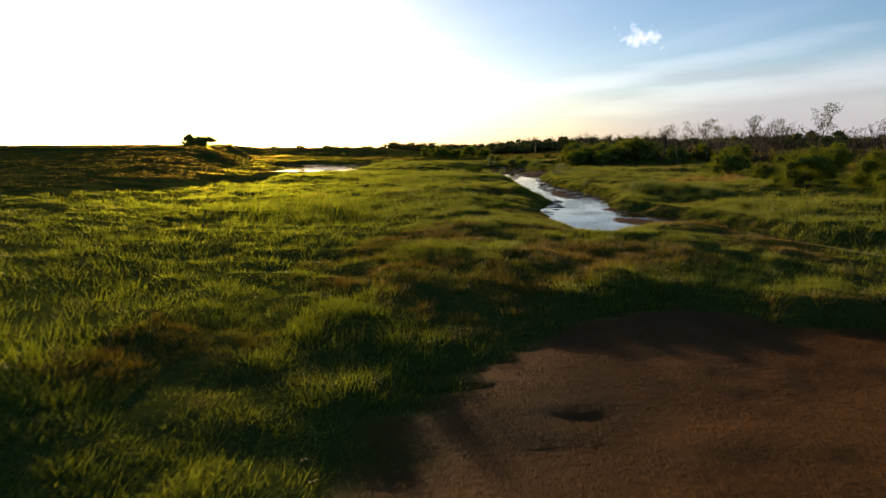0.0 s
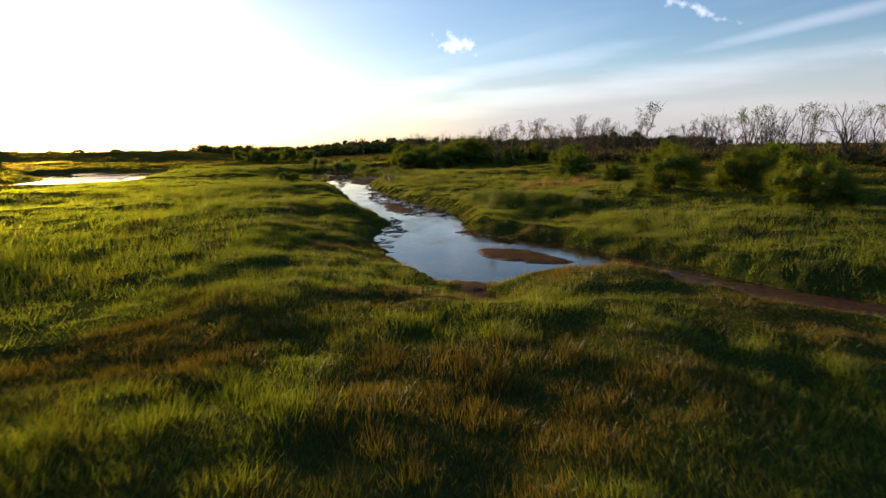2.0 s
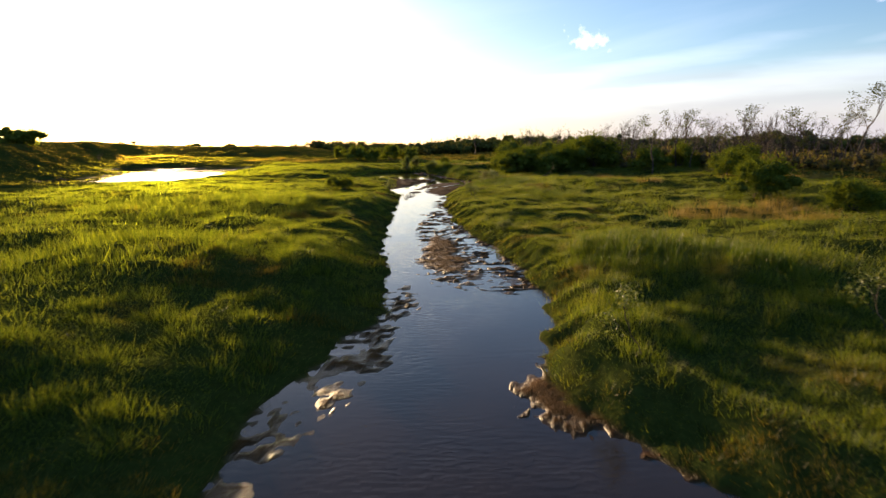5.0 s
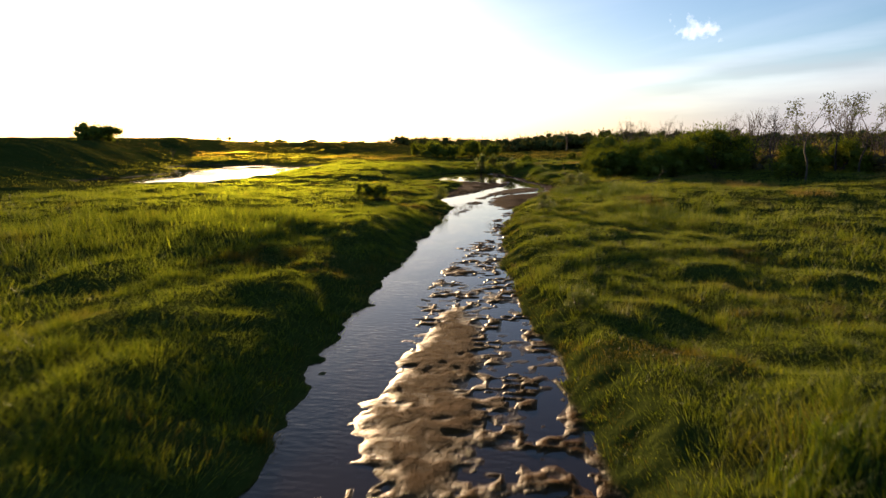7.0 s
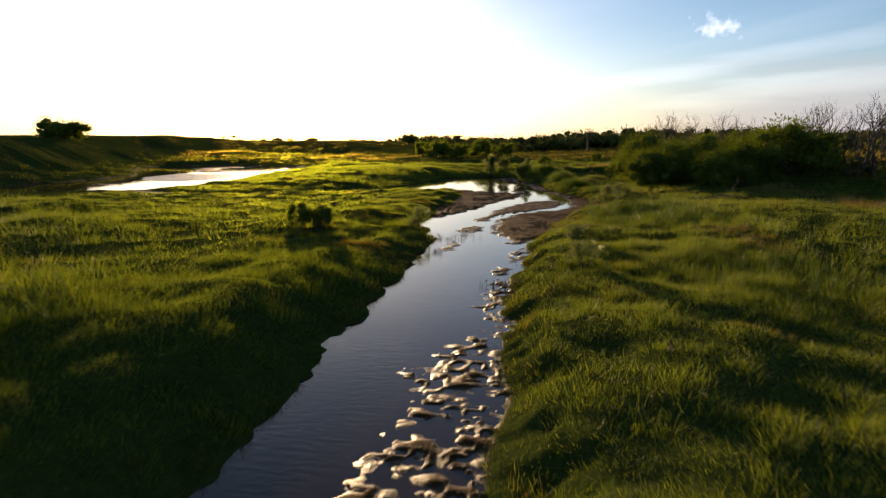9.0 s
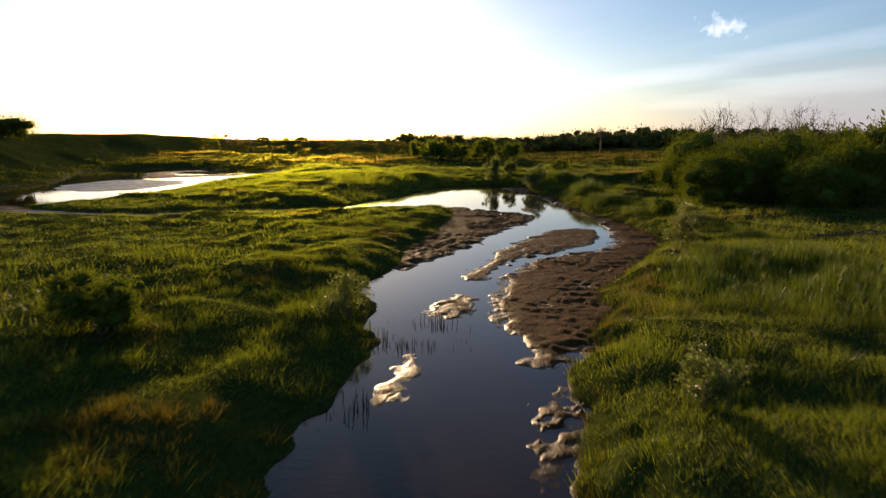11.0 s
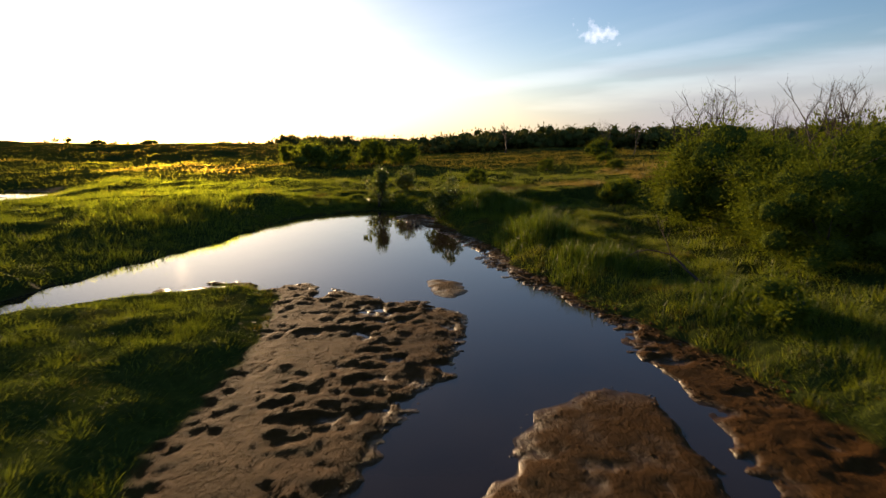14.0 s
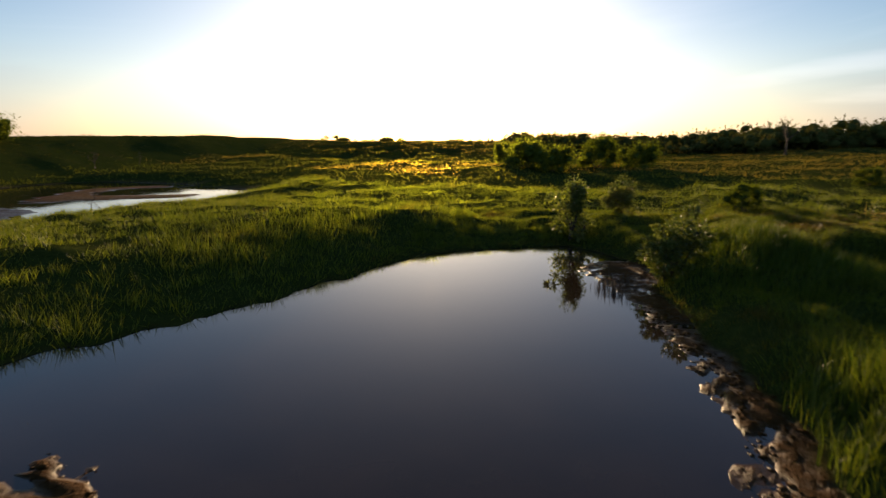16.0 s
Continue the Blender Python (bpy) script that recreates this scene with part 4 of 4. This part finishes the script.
def make_bush(name, label, seed, wide, tall_m, leaves, leaf_size, leaf_mat, category="bush", blobs=16, low=0.12, stems=6, heart=0.55, broad=0.11):
    """A shrub: stems from the ground and a crown of leaves gathered in uneven clumps."""
    rng = np.random.default_rng(seed)
    root = tagged(new(name), label, category)
    mids = []
    for i in range(blobs):
        a, r = rng.uniform(0, 2 * np.pi), wide / 2 * np.sqrt(rng.random()) * 0.85
        zc = tall_m * (low + (0.80 - low) * rng.random() ** 0.7 * (1 - 0.45 * (r / (wide / 2)) ** 2))
        mids.append((np.cos(a) * r, np.sin(a) * r, zc))
    mids = np.array(mids)
    segs = []
    for m in mids[:max(stems, 3)]:
        a = np.array([rng.normal(0, wide * 0.05), rng.normal(0, wide * 0.05), -0.1])
        bend = (a + m) / 2 + rng.normal(0, wide * 0.04, 3)
        segs += [(a, bend, 0.05 * tall_m / 3, 0.035 * tall_m / 3), (bend, m, 0.035 * tall_m / 3, 0.012)]
        for _ in range(4):
            q = m + rng.normal(0, wide * 0.11, 3)
            segs.append((m, q, 0.012, 0.004))
    tagged(part("framework", mesh_from("framework", *tubes(segs, 5), DARK_BARK_MAT, True), root), kind="stuff")
    pick = rng.integers(0, blobs, leaves)
    size = wide * rng.uniform(0.10, 0.22, blobs)
    rad = size[pick][:, None]
    d = rng.normal(0, 1, (leaves, 3))
    d /= np.linalg.norm(d, axis=1)[:, None]
    c = mids[pick] + d * rad * (0.45 + 0.75 * rng.random((leaves, 1)) ** 1.6) * [1, 1, 0.85]
    up = c[:, 2] > 0.05
    c, d = c[up], d[up]
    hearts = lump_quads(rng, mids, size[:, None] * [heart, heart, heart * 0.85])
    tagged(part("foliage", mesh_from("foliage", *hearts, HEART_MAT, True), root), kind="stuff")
    tagged(part("crown", mesh_from("crown", *sprays(rng, c, d, leaf_size, broad), leaf_mat), root), kind="stuff")
    return root


def plant(kinds, spots, group, rng):
    """Set kinds of plants out, the first ones on their own spots, the rest as copies. Spots: x, y, height in metres."""
    used = set()
    for i, (x, y, h) in enumerate(spots):
        ob, own = kinds[i % len(kinds)]
        k = h / own
        m = Matrix.Translation((x, y, height(x, y) - 0.03)) @ Matrix.Rotation(rng.uniform(0, 6.28), 4, "Z") @ Matrix.Scale(k, 4)
        if ob.name in used:
            c = copy_thing(ob, Matrix.Identity(4))
            c.matrix_basis = m
        else:
            used.add(ob.name)
            ob.matrix_basis = m
            c = ob
        tagged(c, group=group)


def build_plants():
    rng = random.Random(5)
    # thickets of green shrubs on the drier side
    shrubs = [(make_bush("shrub", "dense dark green leafy shrub in the grass", 40 + i, w, 4.0, 32000, 0.13, BUSH_MAT, blobs=n, low=0.05, heart=0.42, broad=0.13), 4.0)
              for i, (w, n) in enumerate([(5.6, 34), (5.0, 30), (6.2, 40)])]
    plant(shrubs, [(21.4, 98.0, 3.9), (24.0, 97.3, 3.5), (22.3, 103.0, 4.7), (20.3, 95.8, 2.9), (27.0, 95.5, 3.7), (26.2, 100.5, 4.0), (25.6, 106.5, 3.9), (29.5, 104, 3.9), (24.2, 92.6, 2.8),
                   (25.5, 41.6, 3.4), (30.6, 40.9, 3.2), (25.0, 31.0, 2.5)], "shrubs on the marsh edge", rng)
    back = [(make_bush("shrub", "dark green leafy shrub on the drier ground", 50 + i, w, 4.0, 5600, 0.31, BUSH_MAT, blobs=n, low=0.06, heart=0.42, broad=0.13), 4.0)
            for i, (w, n) in enumerate([(5.4, 24), (4.6, 20), (6.2, 30)])]
    plant(back, [(37.0, 42, 2.8), (38.5, 35, 2.4), (31, 98, 4.6), (29.5, 110.8, 4.3), (28.6, 115.8, 3.6), (33.5, 112, 4.2), (36, 104, 4.0), (38.4, 77.9, 3.0),
                 (20.4, 111.5, 1.5), (30.5, 120, 4.2), (38, 58, 2.6), (28.4, 59.1, 2.6), (29.0, 53, 1.8), (44, 66, 2.8), (47, 54, 3.0), (35, 74, 2.6), (39, 90, 3.2), (34, 88, 2.8),
                 (-1, 152, 3.4), (3, 156, 3.8), (-4.5, 155, 3.4), (7, 158, 3.6), (-9, 162, 3.0), (37, 166, 3.0), (30, 143, 1.3), (21, 132, 1.2), (26, 128, 1.1)], "shrubs on the marsh edge", rng)
    low = [(make_bush("low_shrub", "small rounded green shrub standing in grass", 60 + i, 1.6, 1.4, 2400, 0.15, BUSH_MAT, blobs=14, stems=5), 1.4) for i in range(2)]
    plant(low, [(2.4, 71.7, 1.25), (1.6, 72.2, 1.1), (-10.2, 74.3, 1.1), (13.2, 118.5, 1.3), (16.5, 91.5, 1.3)], "low shrubs", rng)
    # young mangroves by the water
    sap = [(make_bush("mangrove_sapling", "young mangrove with thin stem and small leaves", 70 + i, 1.9, 2.2, 3600, 0.085, MANGROVE_MAT, "sapling", 18, 0.15, 5, 0.1, 0.28), 2.2) for i in range(3)]
    full = [(make_bush("mangrove_sapling", "upright young mangrove with dense small leaves", 76 + i, 1.35, 2.4, 4200, 0.12, MANGROVE_MAT, "sapling", 26, 0.05, 7, 0.05, 0.2), 2.4) for i in range(2)]
    plant(full, [(10.6, 109.6, 2.9), (6.9, 115.0, 3.0), (8.4, 118.2, 2.4)], "young mangroves", rng)
    plant(sap, [(15.0, 82.7, 1.5), (16.6, 87.1, 1.5), (12.2, 70.6, 1.1), (6.0, 74.5, 1.3), (12.1, 66.7, 1.1), (11.7, 50.9, 0.8)], "young mangroves", rng)
    thin = make_tree("thin_sapling", "spindly sapling with few dull leaves", 81, 1.2, 0.014, 420, 0.055, MANGROVE_MAT, DARK_BARK_MAT, 1, 0.35, 2, "sapling", 0.10)
    plant([(thin, 1.2)], [(11.6, 36.2, 1.2), (17.2, 37.5, 1.2), (6.1, 73.6, 0.8)], "thin saplings", rng)
    # bare and thinly leaved trees behind
    bare = [(make_tree("bare_tree", "leafless grey tree with crooked twigs", 90 + i, 7.0, 0.12, 0, 0.1, SCRUB_MAT, BARK_MAT, 1 + i % 3, 0.42, 4 - (i % 3 > 0), "tree", 0.3, 0.13), 7.0) for i in range(4)]
    sparse = [(make_tree("thin_tree", "tall thin tree with a small sparse crown", 100 + i, 7.5, 0.10, 420, 0.17, SCRUB_MAT, BARK_MAT, 1, 0.5, 3, "tree", 0.22), 7.5) for i in range(3)]
    line = []
    for i in range(112):
        k = i / 111
        line.append((31 + 40 * (1 - k) ** 1.5 + rng.uniform(-4, 12), 56 + 62 * k + rng.uniform(-5, 5), rng.uniform(3.4, 7.2)))
    line = [s for i, s in enumerate(line) if s[1] < 94 or (s[0] > 42 and i % 3)]
    fan = [(make_tree("bare_tree", "leafless grey tree with a fan of fine twigs", 140 + i, 6.0, 0.09, 0, 0.1, SCRUB_MAT, BARK_MAT, 2, 0.66, 4, "tree", 0.3, 0.16), 6.0) for i in range(2)]
    plant(fan, [(25.0, 113.0, 6.3), (25.7, 110.3, 6.5), (25.6, 104.8, 6.1), (28.7, 107.3, 6.4), (31, 109, 6.0), (33, 100, 6.2), (36, 97, 6.6), (34, 92, 5.8), (38, 90, 6.6), (40, 85, 6.2)], "bare trees", rng)
    plant(bare, [(36, 95, 6.8), (42, 123, 6.4), (41, 116, 7.0), (37.5, 165, 6.0), (43, 168, 5.6), (27, 196, 6.5)] + line[::2], "bare trees", rng)
    plant(sparse, [(47.2, 75.5, 7.6), (32.4, 83.3, 6.3), (45, 107, 6.6)] + line[1::2], "thin trees", rng)
    lone = make_bush("spreading_tree", "lone broad flat-topped tree on the dyke", 120, 9.6, 3.8, 5200, 0.34, BUSH_MAT, "tree", 34, 0.12, 8, 0.42, 0.14)
    plant([(lone, 4.2)], [(-60.8, 131, 3.9)], "", rng)
    hedge = make_bush("low_thicket", "low wide dark thicket on the skyline", 122, 11.0, 2.4, 4200, 0.34, BUSH_MAT, "bush", 40, 0.02, 8, 0.5, 0.14)
    plant([(hedge, 2.4)], [(-56, 199, 0.7), (-47, 202, 0.8), (-34, 208, 0.7)], "skyline thickets", rng)
    plant([bare[0], bare[1]], [(-58, 132, 2.8), (-52, 138.5, 2.4), (-51.5, 144, 2.0)], "bare trees", rng)


def clump_mass(rng, x, y, z, h, belt, hearts, leaves):
    """Bushes that each gather round a few dense clumps, with loose leaves about them."""
    many = np.where(belt, 5, 2)
    mids = np.repeat(np.stack([x, y, z + h * 0.42], 1), many, 0)
    hb = np.repeat(h, many)[:, None]
    mids = mids + rng.normal(0, 1, mids.shape) * hb * [0.34, 0.34, 0.15]
    size = hb * np.repeat(np.where(belt, 0.155, 0.20), many)[:, None] * rng.uniform(0.6, 1.3, hb.shape)
    name, label, mat = hearts
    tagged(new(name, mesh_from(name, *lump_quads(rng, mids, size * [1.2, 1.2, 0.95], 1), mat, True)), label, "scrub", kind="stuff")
    per = np.repeat(np.where(belt, 36, 36), many)
    d = rng.normal(0, 1, (per.sum(), 3))
    d /= np.linalg.norm(d, axis=1)[:, None]
    c = np.repeat(mids, per, 0) + d * np.repeat(size, per, 0) * (0.75 + 1.1 * rng.random((len(d), 1)) ** 1.5) * [1.2, 1.2, 0.95]
    leaf = np.repeat(np.repeat(np.minimum(0.32 + 0.0024 * np.hypot(x, y), 1.0), many), per)
    name, label, mat = leaves
    tagged(new(name, mesh_from(name, *sprays(rng, c, d, leaf, 0.13), mat)), label, "scrub", kind="stuff")


def build_far_scrub():
    """Bushes and woods out to the skyline, as one mass of leaves."""
    rng = np.random.default_rng(9)
    n = 900
    y = 118 + 620 * rng.random(n) ** 1.4
    x = 10 + (y + 30) * rng.uniform(-0.55, 1.1, n)
    keep = (fbm(x, y, 30.0, 41, 2) > 0.47) | (y > 300)
    keep &= ~((x < 18) & (y < 165)) & ~((x > 12) & (x < 75) & (y < 205)) & ~((x < 6) & (y < 275))
    x, y = x[keep], y[keep]
    # undergrowth below the trees
    m = 560
    uy = rng.uniform(52, 112, m)
    ux = 33 + 34 * np.clip((115 - uy) / 60, 0, 1) ** 1.3 + rng.uniform(-6, 24, m)
    # belt of woods closing the view
    w = 430
    k = rng.random(w)
    bx, by = -25 + 165 * k + rng.normal(0, 5, w), 236 - 66 * k ** 2 + rng.normal(0, 7, w) + 20 * vnoise(k * 9, k * 0, 1.0, 51)
    x, y = np.concatenate([x, bx]), np.concatenate([y, by])
    z, _ = land(x, y)
    h = np.concatenate([rng.uniform(1.2, 3.2, len(x) - w), rng.uniform(4.4, 6.6, w) * (0.62 + 0.42 * smooth(0.0, 0.35, k))])
    belt = np.arange(len(x)) >= len(x) - w
    clump_mass(rng, x, y, z, h, belt, ("far_woods", "distant dark scrub and low woods", WOOD_MAT), ("far_scrub", "loose leaves of the distant scrub", SCRUB_MAT))
    uz, _ = land(ux, uy)
    clump_mass(rng, ux, uy, uz, rng.uniform(0.7, 2.6, m), np.zeros(m, bool), ("undergrowth", "dry brown undergrowth below thin trees", DRY_WOOD_MAT), ("dry_scrub", "dull brown and olive scrub leaves below thin trees", DRY_SCRUB_MAT))
    # bare stems standing close together in the undergrowth
    segs = []
    sy = rng.uniform(50, 114, 620)
    sx = 32 + 36 * np.clip((115 - sy) / 60, 0, 1) ** 1.3 + rng.uniform(-3, 22, 620)
    for p in np.stack([sx, sy, land(sx, sy)[0] - 0.1], 1):
        tall_m, lean = rng.uniform(1.6, 4.6), rng.normal(0, 0.16, 3)
        mid = p + [lean[0] * tall_m * 0.5, lean[1] * tall_m * 0.5, tall_m * 0.55]
        tip = mid + [rng.normal(lean[0], 0.15) * tall_m * 0.5, rng.normal(lean[1], 0.15) * tall_m * 0.5, tall_m * 0.45]
        segs += [(p, mid, 0.05, 0.036), (mid, tip, 0.036, 0.012)]
        for _ in range(4):
            at = mid + (tip - mid) * rng.random()
            segs.append((at, at + rng.normal(0, 0.32, 3) * [1, 1, 0.5] + [0, 0, 0.45], 0.018, 0.006))
    tagged(new("dead_stems", mesh_from("dead_stems", *tubes(segs, 4), BARK_MAT, True)), "close-standing bare grey-brown stems in dry scrub", "stems", kind="stuff")


build_plants()
build_far_scrub()


# ---- small things by the water ----
def lump_mesh(rng, centres, sizes):
    """Irregular clods: squashed, dented octahedra with rounded middles, in one mesh."""
    bm = bmesh.new()
    bmesh.ops.create_icosphere(bm, subdivisions=1, radius=1.0)
    base = np.array([v.co[:] for v in bm.verts])
    tris = np.array([[v.index for v in f.verts] for f in bm.faces])
    bm.free()
    vs, fs = [], []
    for i, (c, s) in enumerate(zip(centres, sizes)):
        k = 1 + 0.45 * (rng.random(len(base))[:, None] - 0.5)
        a = rng.uniform(0, 6.28)
        r = np.array([[np.cos(a), -np.sin(a), 0], [np.sin(a), np.cos(a), 0], [0, 0, 1]])
        vs.append((base * k * s * [1.25, 0.85, 0.6]) @ r.T + c)
        fs.append(tris + i * len(base))
    return np.concatenate(vs), np.concatenate(fs)


def build_clods():
    rng = np.random.default_rng(14)
    shore = spline([(15.0, 89.5), (14.2, 92.2), (13.1, 95.2), (12.2, 97.5), (11.7, 99.5), (11.7, 102), (11.0, 104.2), (10.1, 107)], closed=False, steps=8)
    pick = rng.integers(0, len(shore), 850)
    x = shore[pick, 0] + rng.normal(0.12, 0.24, 850)
    y = shore[pick, 1] + rng.normal(0, 0.3, 850)
    rim = spline([(8.9, 88.4), (10.2, 93.2), (8.6, 95.0), (6.2, 96.6), (4.3, 97.0), (2.2, 96.9), (-0.8, 95.2)], closed=False, steps=8)
    pick = rng.integers(0, len(rim), 160)
    x, y = np.append(x, rim[pick, 0] + rng.normal(0, 0.22, 160)), np.append(y, rim[pick, 1] + rng.normal(0, 0.15, 160))
    for poly, n in ((BARS[1][0], 420), (BARS[2][0], 110), (BARS[5][0], 200), (BARS[0][0], 520), (BARS[3][0], 60)):
        lo, hi = poly.min(0), poly.max(0)
        px, py = rng.uniform(lo[0], hi[0], n * 3), rng.uniform(lo[1], hi[1], n * 3)
        ok = np.nonzero(inside_depth(px, py, poly) > -0.1)[0][:n]
        x, y = np.append(x, px[ok]), np.append(y, py[ok])
    # crumbs along the edges of the bars
    for poly, n in ((BARS[0][0], 520), (BARS[1][0], 520), (BARS[2][0], 420), (BARS[3][0], 90), (BARS[11][0], 60)):
        k = rng.integers(0, len(poly), n)
        at = poly[k] + (poly[(k + 1) % len(poly)] - poly[k]) * rng.random((n, 1)) + rng.normal(0, 0.13, (n, 2))
        x, y = np.append(x, at[:, 0]), np.append(y, at[:, 1])
    z, _ = land(x, y)
    s = np.where(np.arange(len(x)) < 1010, 0.018 + 0.046 * rng.random(len(x)) ** 2.2, 0.010 + 0.028 * rng.random(len(x)) ** 3)
    keep = (z > -0.04) & (z < 0.16)
    v, f = lump_mesh(rng, np.stack([x, y, z - s * 0.1], 1)[keep], s[keep])
    tagged(new("mud_clods", mesh_from("mud_clods", v, f, MUD_MAT, True)), "brown clods of drying mud along the waterline", "mud clods", kind="stuff")


def build_breathing_roots():
    """Pencil roots of mangroves standing out of the shallows."""
    rng = np.random.default_rng(15)
    for cx, cy, rx, ry, n, tall_m in ((7.6, 74.2, 0.75, 0.75, 260, 0.20), (9.8, 66.2, 0.6, 0.15, 36, 0.16), (7.3, 70.4, 0.3, 0.8, 50, 0.17), (9.2, 108.4, 0.45, 0.6, 110, 0.26)):
        segs = []
        for _ in range(n):
            x, y = cx + rng.normal(0, rx * 0.6), cy + rng.normal(0, ry * 0.6)
            h = tall_m * rng.uniform(0.5, 1.2)
            p = np.array([x, y, min(height(x, y), 0.1) - 0.05])
            q = p + [rng.normal(0, 0.02), rng.normal(0, 0.02), h * 0.6 + 0.08]
            segs += [(p, q, 0.010, 0.008), (q, q + [rng.normal(0, 0.015), rng.normal(0, 0.015), h * 0.5], 0.008, 0.003)]
        tagged(new("breathing_roots", mesh_from("breathing_roots", *tubes(segs, 4), DARK_BARK_MAT, True)),
               "dark pencil-like mangrove roots poking out of shallow water", "mangrove roots", group="patches of mangrove roots", kind="stuff")


def build_dead_branch(x, y, z, way, length, radius, seed, label):
    rng = np.random.default_rng(seed)
    segs, tips = [], []
    grow(rng, (0, 0, 0), np.array(way) / np.linalg.norm(way), length, radius, 2, 0.6, segs, tips, 0.22, 0.02)
    ob = tagged(new("dead_branch"), label, "branch", group="dead branches")
    ob.location = (x, y, z)
    tagged(part("bough", mesh_from("bough", *tubes(segs, 6), BARK_MAT, True), ob), kind="stuff")


build_clods()
build_breathing_roots()
build_dead_branch(16.9, 95.0, height(16.9, 95.0) - 0.05, (-0.75, 0.3, 0.75), 1.3, 0.04, 131, "dead grey branch leaning out of the shrubs")
build_dead_branch(-21.3, 116.0, height(-21.3, 116.0) - 0.03, (0.8, -0.2, 0.6), 1.5, 0.045, 132, "bleached dead branch stuck in the pond mud")
build_dead_branch(-20.4, 115.2, height(-20.4, 115.2) - 0.03, (-0.6, 0.3, 0.9), 1.1, 0.035, 133, "bleached dead branch stuck in the pond mud")
build_dead_branch(19.5, 84.0, height(19.5, 84.0) + 0.02, (0.9, 0.1, 0.15), 2.0, 0.05, 134, "fallen grey branch lying in the grass")
